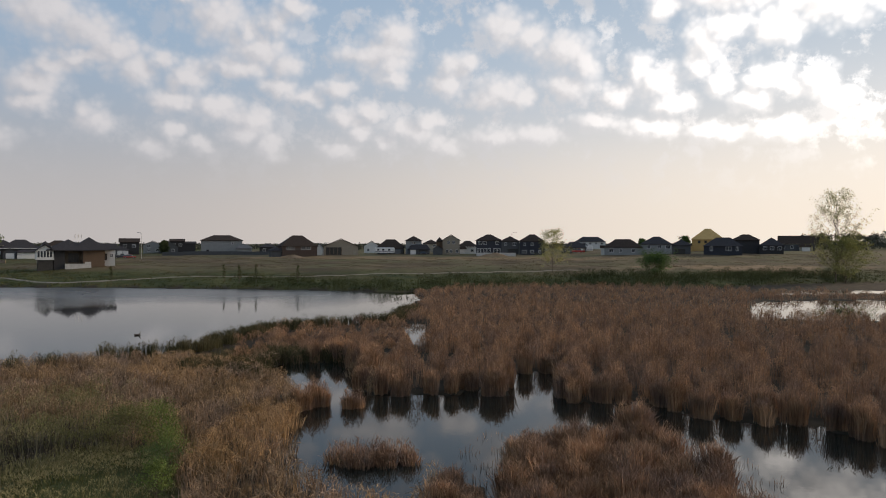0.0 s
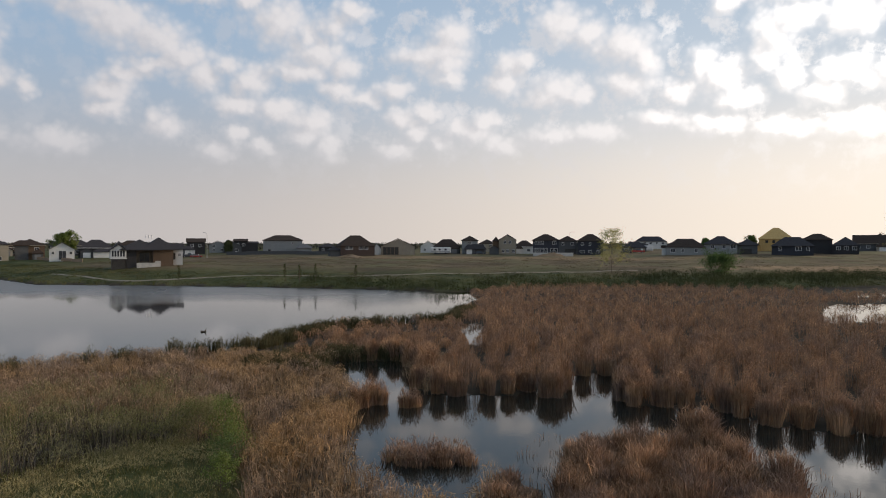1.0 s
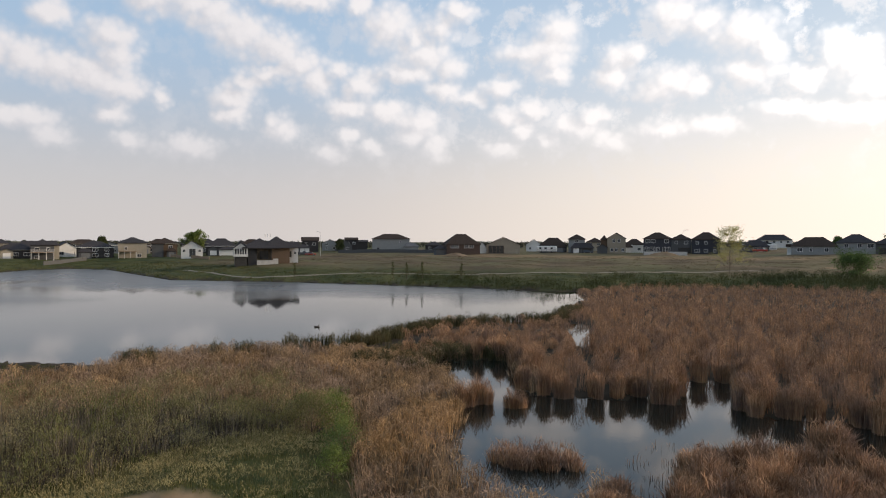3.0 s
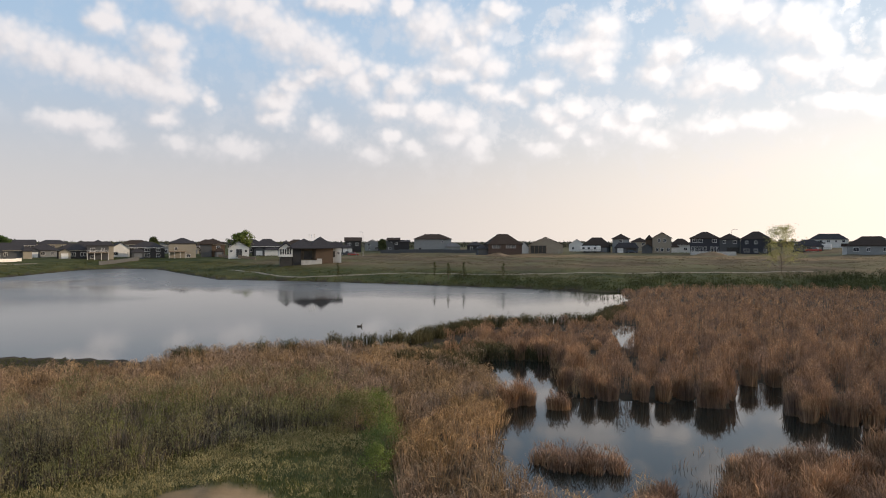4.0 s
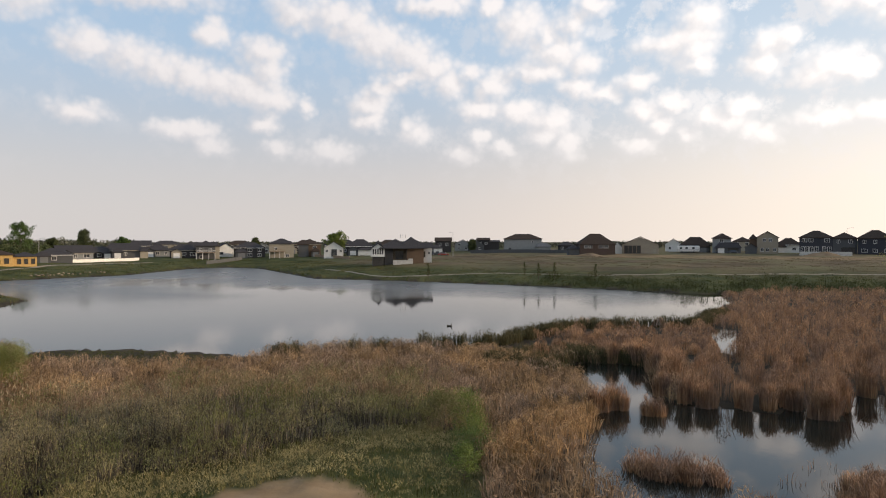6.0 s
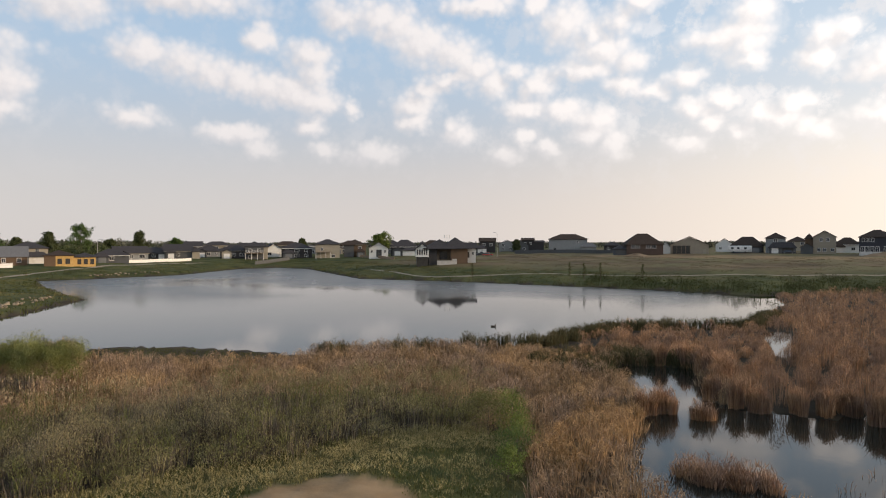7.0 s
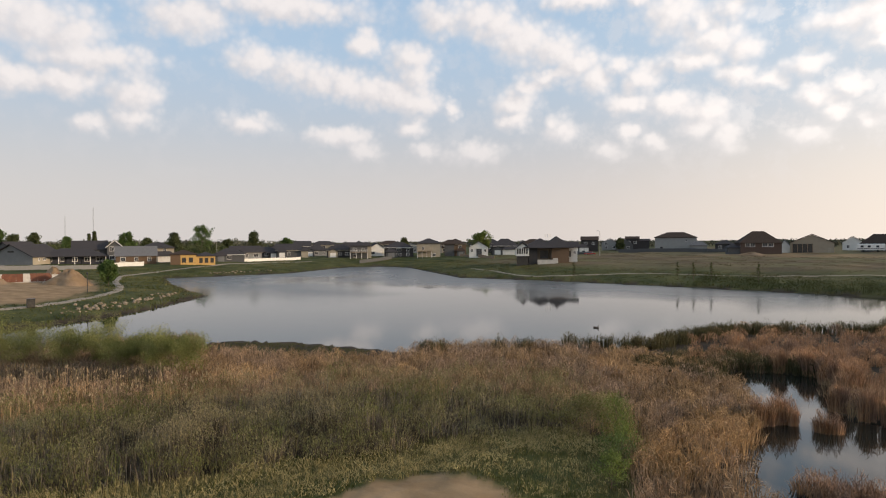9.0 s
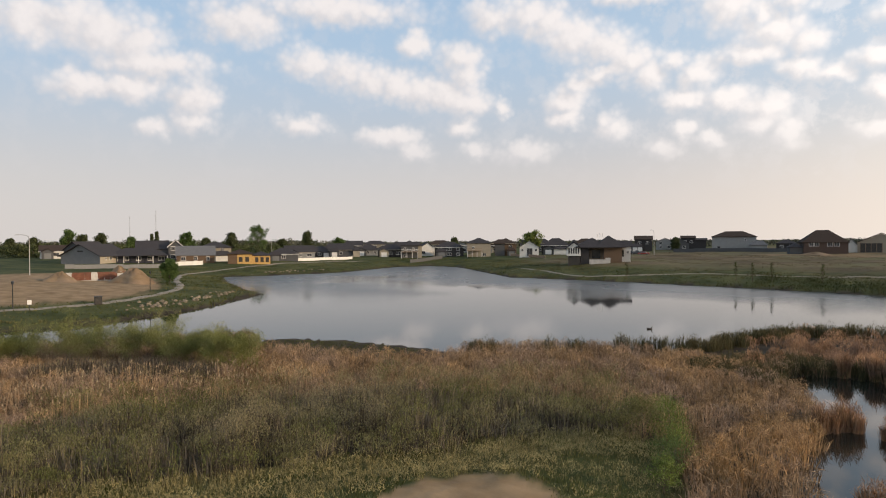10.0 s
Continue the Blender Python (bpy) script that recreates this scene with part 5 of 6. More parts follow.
deck(h, -5.3, 1.5, -3, 2.9, rail=WOOD, posts=4, post_mat=WHITE)
h = simple(-184, 240, 10, 10, 5.8, 8.0, "hip", S_BROWN, ROOF_BROWN, "brown two-storey house with a grey front", floors=(0.8, 3.6), seed=21)
wing(h, -5, -0.5, -1.2, -0.003, 5.4, 5.7, "flat", S_DGREY, ROOF_BROWN)
h = home(-162.5, 228.5, "small white gabled house with dark balcony opening")
wing(h, -4.1, 4.1, 0, 9, 4.2, 6.7, "front", S_WHITE, ROOF_GREY)
opening(h, 0.2, 0.6, 2.2, 3.0, 0, frame_mat=S_GREY, pane_mat=GLASS, bars=1)
opening(h, -2.9, 2.4, 0.8, 1.0)
opening(h, 2.9, 2.4, 0.8, 1.0)
h = simple(-169, 259, 13, 10, 4.2, 7.4, "hip", S_BLACK, ROOF_DARK, "dark house with a white garage wing", floors=(1.0,), seed=23)
wing(h, -1, 6.5, -3, -0.003, 2.6, 3.4, "hip", S_WHITE, ROOF_DARK)

# --- a second row of roofs behind the western and northern gardens
simple(-262, 200, 10.0, 8, 3.4, 5.6, "hip", S_BLACK, ROOF_DARK, "black house with a hip roof in the second row", floors=(1.0, 1.6), seed=60)
simple(-269, 216, 13.7, 8, 4.8, 6.6, "side", S_DGREY, ROOF_DARK, "slate-grey house with a long gabled roof in the second row", floors=(1.0, 3.0), seed=61)
simple(-262, 228, 13.4, 8, 5.0, 6.8, "hip", S_CREAM, ROOF_DARK, "cream house with a hip roof in the second row", floors=(1.0, 3.2), seed=62)
simple(-250, 240, 13.1, 8, 3.6, 6.0, "side", S_BLACK, ROOF_DARK, "black house with a long gabled roof in the second row", floors=(1.0, 1.8), seed=63)
simple(-239, 254, 12.8, 8, 5.0, 6.9, "hip", S_DGREY, ROOF_BROWN, "slate-grey house with a hip roof in the second row", floors=(1.0, 3.2), seed=64)
simple(-234, 262, 12.5, 8, 4.4, 6.4, "front", S_GREY, ROOF_DARK, "grey house with a front-gabled roof in the second row", floors=(1.0, 2.6), seed=65)
simple(-222, 270, 12.2, 8, 4.0, 6.4, "hip", S_BLACK, ROOF_DARK, "black house with a hip roof in the second row", floors=(1.0, 2.2), seed=66)
simple(-214, 276, 11.9, 8, 5.0, 7.0, "hip", S_REDBROWN, ROOF_BROWN, "chestnut-brown house with a hip roof in the second row", floors=(1.0, 3.2), seed=67)
simple(-205, 290, 11.6, 8, 4.6, 6.6, "side", S_WHITE, ROOF_DARK, "white house with a long gabled roof in the second row", floors=(1.0, 2.8), seed=68)
simple(-196, 286, 11.3, 8, 5.0, 7.2, "hip", S_DGREY, ROOF_DARK, "slate-grey house with a hip roof in the second row", floors=(1.0, 3.2), seed=69)
simple(-178, 300, 11.0, 8, 4.4, 6.8, "hip", S_BLACK, ROOF_BROWN, "black house with a hip roof in the second row", floors=(1.0, 2.6), seed=70)
simple(-163, 302, 10.7, 8, 4.0, 6.4, "hip", S_GREY, ROOF_DARK, "grey house with a hip roof in the second row", floors=(1.0, 2.2), seed=71)

# --- the dark house on the far shore
h = home(-104, 183, "large black and brown house with white sunroom over the lake", 4)
wing(h, -9.4, -5.2, -2.4, 5, 4.9, 6.5, "front", S_WHITE, ROOF_DARK, z0=2.4)
wing(h, -9.0, -5.4, -1.9, 4, 2.35, 2.39, "flat", BLACK, BLACK, over=0.0)
for i in range(5):
    opening(h, -8.75 + i * 0.72, 3.1, 0.5, 1.7, -2.4, bars=0)
part("sill_band", box(bmesh.new(), -9.5, -5.1, -2.52, -2.403, 2.4, 2.62), WHITE, h)
wing(h, -5.19, -2.55, -1.8, 9, 5.0, 5.05, "flat", S_BLACK, S_BLACK, over=0.0)
wing(h, -2.54, 1.9, 0.6, 9, 5.0, 5.05, "flat", S_TAUPE, S_BLACK, over=0.0)
wing(h, 1.91, 7.4, -1.6, 9, 5.0, 5.05, "flat", S_BROWN, S_BLACK, over=0.0)
opening(h, -0.3, 1.6, 2.4, 2.4, 0.6, name="patio_door", frame_mat=BLACK)
part("corner_board", box(bmesh.new(), 1.75, 1.905, -1.75, -1.603, -0.5, 4.95), S_BLACK, h)
# one broad hip roof over the whole body, with a lower hip towards the sunroom
wing(h, -6.4, 3.6, -2.2, 9, 5.2, 7.9, "hip", S_BLACK, ROOF_DARK, z0=5.06, over=0.7)
wing(h, -0.5, 8.2, -1.9, 10.5, 5.25, 8.5, "hip", S_BLACK, ROOF_DARK, z0=5.06, over=0.6)
wing(h, -8.6, -5.31, 0.4, 8, 5.0, 7.4, "hip", S_BLACK, ROOF_DARK, z0=2.4, over=0.5)
part("foundation_wall", box(bmesh.new(), -2.5, 2.4, -2.1, -1.85, -0.8, 1.2), CONCRETE, h)
part("retaining_step", box(bmesh.new(), 2.41, 3.9, -2.0, -1.85, -0.8, 1.7), CONCRETE, h)
part("skylight", box(bmesh.new(), -1.2, 0.4, 0.6, 1.6, 6.3, 7.2), GLASS, h)
for i in range(3):
    part("vent_pipe", tube(bmesh.new(), 0.4 + i * 0.8, 4.2, 8.4, 9.5, 0.12, 0.12), WHITE, h)
h = home(-97.6, 188.6, "small white shed with a dark roof beside the black house", name="shed")
wing(h, -1.9, 1.9, 0, 4, 4.9, 6.2, "side", S_WHITE, ROOF_DARK)
panel_door(h, -0.6, 0.9, 2.0, 0, BLACK, "door", 1.6)
opening(h, 1.0, 2.6, 0.6, 0.8)

# --- the far row beyond the empty lots
h = simple(-151, 312, 8.5, 9, 6.0, 7.6, "side", S_BLACK, ROOF_BROWN, "narrow black two-storey house", floors=(3.6,), seed=30)
wing(h, -9, -0.5, -5, -0.003, 2.4, 3.8, "hip", S_DGREY, ROOF_DARK)
for px in (-7, -4, -1.6):
    panel_door(h, px, 2.2, 2.0, -5)
h = simple(-150, 335, 9, 9, 4.2, 6.2, "front", S_GREY, ROOF_DARK, "grey gabled house in the far row", floors=(0.9, 3), seed=31)
simple(-141, 333, 9, 8, 3.4, 6.4, "front", S_DGREY, ROOF_DARK, "slate-grey gabled house in the far row", floors=(1,), seed=32)
h = simple(-141.5, 345, 7, 9, 6.2, 7.2, "side", S_BLACK, ROOF_BROWN, "black two-storey house with a flat brown top", floors=(3.6,), seed=33)
wing(h, 3.503, 9, 0, 8, 5.0, 5.8, "side", S_BLACK, ROOF_DARK)
h = home(-107, 314.5, "large plain grey two-storey house with a small annex")
wing(h, -9.8, 9.2, 0, 12, 6.9, 9.3, "hip", S_GREY, ROOF_BROWN)
wing(h, 6.5, 13.5, -4, -0.003, 3.2, 4.8, "hip", S_GREY, ROOF_GREY)
opening(h, 4.5, 5.0, 0.7, 0.9, bars=0)
opening(h, -6.8, 0.3, 1.0, 1.9, bars=0, frame_mat=BLACK)
simple(-95, 352, 9, 8, 3.2, 5.0, "hip", S_BLACK, ROOF_DARK, "low black house in the far row", floors=(1,), seed=35)
h = home(-60.5, 275, "chestnut-brown house with a high hip roof and white windows", 12)
wing(h, -7.6, 7.2, 0, 11, 4.6, 8.9, "hip", S_REDBROWN, ROOF_BROWN)
for px, ww in ((-5, 1.4), (-3.2, 1.4), (1.2, 1.6), (3.4, 1.6)):
    opening(h, px, 3.0, ww, 1.3)
wing(h, -12, -7.62, 1, 7, 2.6, 4.0, "hip", S_DGREY, ROOF_DARK)
h = home(-46, 291, "tan gabled house with a wide dark porch", 0)
wing(h, -7.4, 7.8, 0, 12, 4.0, 7.3, "front", S_TAN, ROOF_BROWN)
# flat black sheet that paints the shade inside the porch recess
part("porch_shade", box(bmesh.new(), -6.6, 0.6, -0.12, -0.003, 0.2, 3.6), BLACK, h)
for i in range(5):
    part("porch_post", box(bmesh.new(), -6.6 + i * 1.75, -6.45 + i * 1.75, -0.2, -0.123, 0.1, 3.7), WOOD, h)
panel_door(h, 6.2, 1.2, 2.1, 0, S_CREAM, "door")
wing(h, -11.5, -7.43, 1, 7, 2.8, 5.0, "front", S_WHITE, ROOF_GREY)
simple(-38, 345, 8, 8, 3.6, 6.2, "front", S_WHITE, ROOF_DARK, "white gabled house in the far row", floors=(1,), seed=37)
simple(-25.5, 316, 13, 9, 3.4, 6.9, "hip", S_DGREY, ROOF_BROWN, "dark house with a brown hip roof", floors=(1,), seed=38)
h = home(-12, 308, "two-storey house with an open double garage")
wing(h, -5.8, 1.8, 3, 11, 6.6, 8.7, "hip", S_GREY, ROOF_BROWN)
wing(h, -4.4, 5.6, 0, 2.997, 2.8, 4.6, "hip", S_DGREY, ROOF_DARK)
panel_door(h, -2.2, 2.6, 2.2, 0)
# closed black panel that paints the dark inside of the open garage bay
panel_door(h, 2.6, 4.2, 2.2, 0, BLACK)
opening(h, -2, 4.9, 1.4, 1.2, 3)
simple(-7, 372, 9, 9, 5.0, 7.2, "hip", S_CREAM, ROOF_BROWN, "pale house in the second far row", floors=(3.2,), seed=40)
h = home(1.7, 311, "tan two-storey house with a front gable and dark carport")
wing(h, -1.9, 6.3, 0, 11, 7.0, 9.4, "front", S_TAN, ROOF_BROWN)
wing(h, -4.8, -1.92, 2, 9, 6.4, 8.4, "hip", S_BROWN, ROOF_BROWN)
wing(h, -6.4, -1.92, -2, 1.997, 2.8, 4.2, "front", S_DGREY, ROOF_BROWN)
for px, z in ((1.0, 5.2), (3.4, 5.2), (0.2, 1.0), (2.2, 1.0), (5.0, 1.0)):
    opening(h, px, z, 1.1, 1.3)
simple(12.5, 329, 10, 8, 3.6, 6.4, "hip", S_WHITE, ROOF_BROWN, "white house with a brown hip roof", floors=(1,), seed=42)
h = home(21, 297, "navy two-storey house with a glazed ground floor")
wing(h, -5.8, 5.8, 0, 10, 7.0, 9.6, "hip", S_NAVY, ROOF_BROWN)
for px in (-4, -1.8, 3.8):
    opening(h, px, 5.2, 1.6, 1.3)
for px in (-4.6, -3.2, -1.6, 0.2, 2.8, 4.6):
    opening(h, px, 1.2, 1.1, 2.0)
bm = bmesh.new()
box(bm, -5.6, 12, -7, -6.6, -0.5, 1.4)
part("retaining_wall", bm, CONCRETE, h)
h = home(33, 316, "dark blue-grey two-storey house with brown roof")
wing(h, -5, 4.2, 0, 10, 6.4, 8.8, "hip", S_DGREY, ROOF_BROWN)
rows_of_windows(h, -4.6, 4, (4.4,), 44)
part("carport_gate", box(bmesh.new(), -1.5, 3.5, -0.1, -0.003, 0, 2.6), BLACK, h)
h = home(43, 313, "navy two-storey house under a broad hip roof")
wing(h, -6, 6, 0, 10, 6.8, 9.9, "hip", S_NAVY, ROOF_BROWN)
rows_of_windows(h, -5.5, 5.5, (1.0, 4.6), 45)
h = simple(100, 440, 20, 10, 5.0, 8.2, "hip", S_WHITE, ROOF_DARK, "white house with a broad dark roof, far behind", floors=(3.2,), seed=46)
simple(70, 345, 12, 8, 3.0, 5.6, "hip", S_DGREY, ROOF_DARK, "low slate house beside parked vehicles", floors=(1.0,), seed=47)
h = home(80, 288, "long grey bungalow with a brown hip roof", 0)
wing(h, -8, 8, 0, 10, 3.6, 6.9, "hip", S_GREY, ROOF_BROWN)
wing(h, -9.6, -8.003, 1, 8, 3.0, 4.2, "flat", S_WHITE, ROOF_BROWN)
for px, ww in ((-5, 1.8), (-1, 0.9), (4.4, 1.2)):
    opening(h, px, 1.2, ww, 1.4)
h = home(98, 287, "pale grey bi-level house with dark garage wing", 0)
wing(h, -10, 3.2, 0, 11, 4.4, 7.6, "hip", S_GREY, ROOF_DARK)
wing(h, 3.203, 11, 1, 9, 4.0, 6.4, "hip", S_DGREY, ROOF_DARK)
for px, ww in ((-6.5, 1.2), (-2, 1.3), (1.6, 2.0)):
    opening(h, px, 2.4, ww, 1.5)
panel_door(h, 6.6, 4.4, 2.3, 1, BLACK)
h = home(134, 328, "unfinished house with a pyramid roof of raw sheathing", name="house_under_construction")
wing(h, -7.5, 7.5, 0, 13, 6.2, 11.4, "hip", SHEATH, SHEATH)
wing(h, -12, -7.503, -2, 8, 3.0, 4.6, "hip", SHEATH, ROOF_BROWN)
for px in (-4, -1, 2, 5):
    opening(h, px, 4.0, 1.2, 1.4, frame_mat=SHEATH, pane_mat=BLACK, bars=0)
h = home(119, 273, "navy bungalow with a broad dark hip roof", 0)
wing(h, -8.5, 6.5, 0, 10, 4.0, 7.4, "hip", S_NAVY, ROOF_DARK)
for px, ww in ((-5.5, 1.0), (1.2, 2.0), (4.6, 0.9)):
    opening(h, px, 2.0, ww, 1.5)
h = home(139, 290, "dark two-storey house with a brown hip roof", 0)
wing(h, -9, 2.4, 2, 11, 6.4, 8.8, "hip", S_BLACK, ROOF_BROWN)
wing(h, 2.41, 12, 0, 10, 4.0, 7.4, "hip", S_BLACK, ROOF_DARK)
for px in (4.6, 7.4, 10.4):
    opening(h, px, 2.0, 1.4, 1.4)
simple(186, 341, 17, 9, 4.0, 8.0, "side", S_DGREY, ROOF_BROWN, "slate house with a long brown roof beyond red earth", floors=(1.6,), seed=50)
simple(-377, 118, 13, 8, 2.8, 4.4, "side", S_WHITE, ROOF_GREY, "white outbuilding on the hill slope", floors=(1.0,), seed=51, name="outbuilding")


# ---------------------------------------------------------------- trees and shrubs that stand alone
tree("poplar", 101, 166.5, 23, "tall poplar in thin yellow-green bud on the marsh bank", LEAF_YELLOW, 3, width=16, clear=0.1, count=60, per=9, leaf_size=0.15, cloud=0.9, thick=0.5)
tree("willow_bush", 102, 164, 10.5, "dense green willow bush at the poplar's foot", WILLOW_BUSH, 4, width=13, clear=0.05, count=44, per=16, leaf_size=0.16, cloud=1.1, thick=0.5)
tree("poplar", 29.7, 175.5, 11.3, "slender tree with sparse yellow leaves on the far bank", LEAF_YELLOW, 5, width=10, clear=0.1, count=46, per=9, leaf_size=0.12, cloud=0.75, thick=0.5)
tree("willow_bush", 54.5, 166, 4.6, "green willow bush on the marsh's far bank", LEAF_MID, 6, width=10, clear=0.02, count=34, per=16, leaf_size=0.17, cloud=1.0)
tree("tree", -189, 268, 9.5, "round tree with fresh green leaves between houses", LEAF_BRIGHT, 7, width=11, clear=0.2, count=30, per=24, leaf_size=0.28, cloud=1.0)
tree("shrub", -12.9, 29.6, 2.5, "bright green leafy shrub at the edge of the cattails", LEAF_BRIGHT, 8, width=2.0, clear=0.05, count=34, per=13, leaf_size=0.03, cloud=0.42)
tree("shrub", -12.0, 28.2, 1.7, "bright green leafy shrub beside a taller one", LEAF_BRIGHT, 18, width=1.8, clear=0.05, count=22, per=12, leaf_size=0.03, cloud=0.4)
tree("shrub", -14.6, 30.4, 1.8, "olive shrub thick with young leaves", WILLOW_LEAF, 10, width=2.8, clear=0.05, count=28, per=22, leaf_size=0.035, cloud=0.4)
tree("shrub", -10.9, 24.6, 1.3, "low fresh green shrub at the meadow's edge", LEAF_BRIGHT, 9, width=1.6, clear=0.05, count=18, per=12, leaf_size=0.035, cloud=0.2)
tree("shrub", -11.4, 26.4, 1.5, "dark green shrub at the meadow's edge", LEAF_MID, 19, width=2.0, clear=0.05, count=20, per=9, leaf_size=0.03, cloud=0.3)
for i, (x, y, h, w, words) in enumerate((
        (-61.5, 14.8, 1.4, 5.5, "olive willow bush by the inlet"),
        (-57.5, 18.8, 1.75, 7.5, "broad rounded olive willow bush among the cattails"),
        (-53.6, 22.4, 1.75, 7.0, "low green willow bush above the reeds"),
        (-49.6, 24.2, 1.6, 6.0, "low spreading olive willow bush above the reeds"),
        (-45.0, 25.2, 2.2, 5.0, "rounded olive willow bush beside the mud spit"))):
    tree("willow_bush", x, y, h, words, WILLOW_BUSH, 12 + i, width=w, clear=0.03, count=44, per=70, leaf_size=0.036, cloud=0.5, group="willow bushes")
tree("tree", -134.2, 60.3, 4.9, "young leafy tree beside the lakeside path", LEAF_MID, 15, width=3.6, clear=0.08, count=30, per=26, leaf_size=0.13, cloud=0.5)
for i, (x, y) in enumerate(((-50.3, 149), (-46.6, 148.2), (-42.8, 148.3), (-75.8, 148), (-32.9, 146.7))):
    tree("sapling", x, y, 4.3, "slender bare sapling planted on the far shore", BANK_GRASS, 90 + i, width=0.9, clear=0.2, count=16, per=5, leaf_size=0.07, cloud=0.2, group="saplings")
for i, (x, y, h) in enumerate(((-321, 98, 11.7), (-319, 103, 8.9), (-316, 110, 10.1), (-303, 144, 10), (-299, 152, 8), (-293, 162, 10), (-287, 173, 13.4), (-281, 183, 7.4),
                               (-274, 193, 11.6), (-265, 206, 8), (-326, 77, 7.5), (-324, 85, 7.4), (-312, 122, 8.3), (-225, 250, 7.8), (-133, 309, 6.5))):
    tree("tree", x, y, h, "full green tree behind the row of houses", LEAF_DARK if i % 3 else LEAF_MID, 110 + i, width=h * (0.9 if h > 13 else 0.55 + 0.2 * (i % 2)), clear=0.12, count=30,
         per=14, leaf_size=0.3, cloud=1.0, group="trees behind the houses")
for i, (x, y, h) in enumerate(((172, 372, 7.5), (150, 366, 6.5), (131, 352, 7.2), (104, 338, 5.5))):
    tree("tree", x, y, h, "small leafy tree behind the far houses", LEAF_MID, 160 + i, width=h * 0.9, clear=0.12, count=24, per=12, leaf_size=0.3, cloud=0.9, group="trees behind the houses")
spruce(-308, 132, 10.8, 140)
spruce(-309, 130, 9.8, 141)


def far_woods():
    rng = np.random.default_rng(61)
    c = []
    for az in np.arange(-40, 100, 0.2):
        for k in range(2 if wave(az, 0, 9, 3) > -0.3 else 1):
            dist = rng.uniform(450, 1250)
            hh = rng.uniform(2, 5) + 3 * (az > 52)
            if az < -29:
                dist, hh = rng.uniform(480, 620), rng.uniform(9, 13)
            x, y = -dist * math.sin(radians(az)), dist * math.cos(radians(az))
            for i in range(6):
                c.append((x + rng.normal(0, 3), y + rng.normal(0, 3), float(ground_z(x, y)) + hh * rng.uniform(0.15, 0.9)))
    stuff("far_woods", leaf_cloud(c, 14, 2.2, 0.9, rng), LEAF_FAR, "distant dark tree belts on the horizon", "woods")
    c = []
    for k in range(150):
        a, dist = rng.uniform(54, 84), rng.uniform(300, 430)
        x, y = -dist * math.sin(radians(a)), dist * math.cos(radians(a))
        hh = rng.uniform(2.5, 6)
        for i in range(8):
            c.append((x + rng.normal(0, 2.5), y + rng.normal(0, 2.5), float(ground_z(x, y)) + hh * rng.uniform(0.1, 0.9)))
    stuff("tree_belt", leaf_cloud(c, 40, 1.6, 0.42, rng), LEAF_DARK, "belt of dark green trees behind the western houses", "woods")


far_woods()


# ---------------------------------------------------------------- paths, earth heaps and stones
def path(points, width, label):
    """A gravel path draped on the ground."""
    pts = [Vector((x, y, 0)) for x, y in points]
    line = []
    for i in range(len(pts) - 1):
        a, b, c, d = pts[max(0, i - 1)], pts[i], pts[i + 1], pts[min(len(pts) - 1, i + 2)]
        for k in range(10):
            t = k / 10
            line.append(0.5 * ((2 * b) + (c - a) * t + (2 * a - 5 * b + 4 * c - d) * t * t + (3 * b - a - 3 * c + d) * t ** 3))
    v, q = [], []
    for i, p in enumerate(line):
        d = (line[min(i + 1, len(line) - 1)] - line[max(i - 1, 0)]).normalized()
        n = Vector((-d.y, d.x, 0))
        for s in (-1, -0.5, 0, 0.5, 1):
            e = p + n * s * width / 2
            v.append((e.x, e.y, float(ground_z(e.x, e.y)) + (0.10 if abs(s) < 1 else -0.06)))
        if i:
            q += [(5 * i - 5 + k, 5 * i - 4 + k, 5 * i + 1 + k, 5 * i + k) for k in range(4)]
    tagged(new("path", solid("path", v, q, [], PATH)), label, "path", kind="structure")


path([(-122, 168), (-103, 155), (-90, 149.5), (-78, 153), (-66, 159), (-54, 160), (-37, 158), (-20, 163), (5, 172), (20, 178), (40, 182)], 1.4, "pale gravel path along the far shore")
path([(-108, -20), (-101, 8), (-100, 23), (-99.5, 27), (-101, 34), (-105, 41), (-112, 49), (-120, 55.5), (-133, 62), (-150, 69), (-180, 86), (-192, 106), (-205, 140), (-212, 180)], 1.8, "pale lakeside walking path")


def heap(x, y, rx, ry, h, seed, label):
    rng = np.random.default_rng(seed)
    r, a = np.meshgrid(np.linspace(0, 1, 12), np.linspace(0, 2 * math.pi, 28, endpoint=False), indexing="ij")
    wob = 1 + 0.12 * np.sin(3 * a + seed) + 0.07 * np.sin(5 * a + 2 * seed)
    X, Y = x + rx * r * wob * np.cos(a), y + ry * r * wob * np.sin(a)
    Z = ground_z(X, Y) - 0.15 + h * (1 - r ** 1.15) * (1 + 0.10 * rng.normal(0, 1, r.shape) * (r > 0))
    i, j = np.meshgrid(np.arange(11), np.arange(28), indexing="ij")
    q = np.stack([i * 28 + j, (i + 1) * 28 + j, (i + 1) * 28 + (j + 1) % 28, i * 28 + (j + 1) % 28], -1).reshape(-1, 4)
    tagged(new("soil_mound", solid("soil_mound", np.stack([X, Y, Z], -1).reshape(-1, 3), q, [], SOIL, smooth=True)), label, "soil mound")


heap(-143, 42.5, 4.2, 3.4, 2.0, 1, "low heap of tan excavated earth on the building lot")
heap(-137.5, 54.5, 5.2, 4.6, 3.2, 2, "high heap of tan excavated earth on the building lot")
heap(-152, 57, 4, 3, 3.0, 3, "tan earth heap behind the foundation")
heap(-61, 262, 6, 2.5, 1.3, 4, "low brown earth heap in front of the chestnut house")
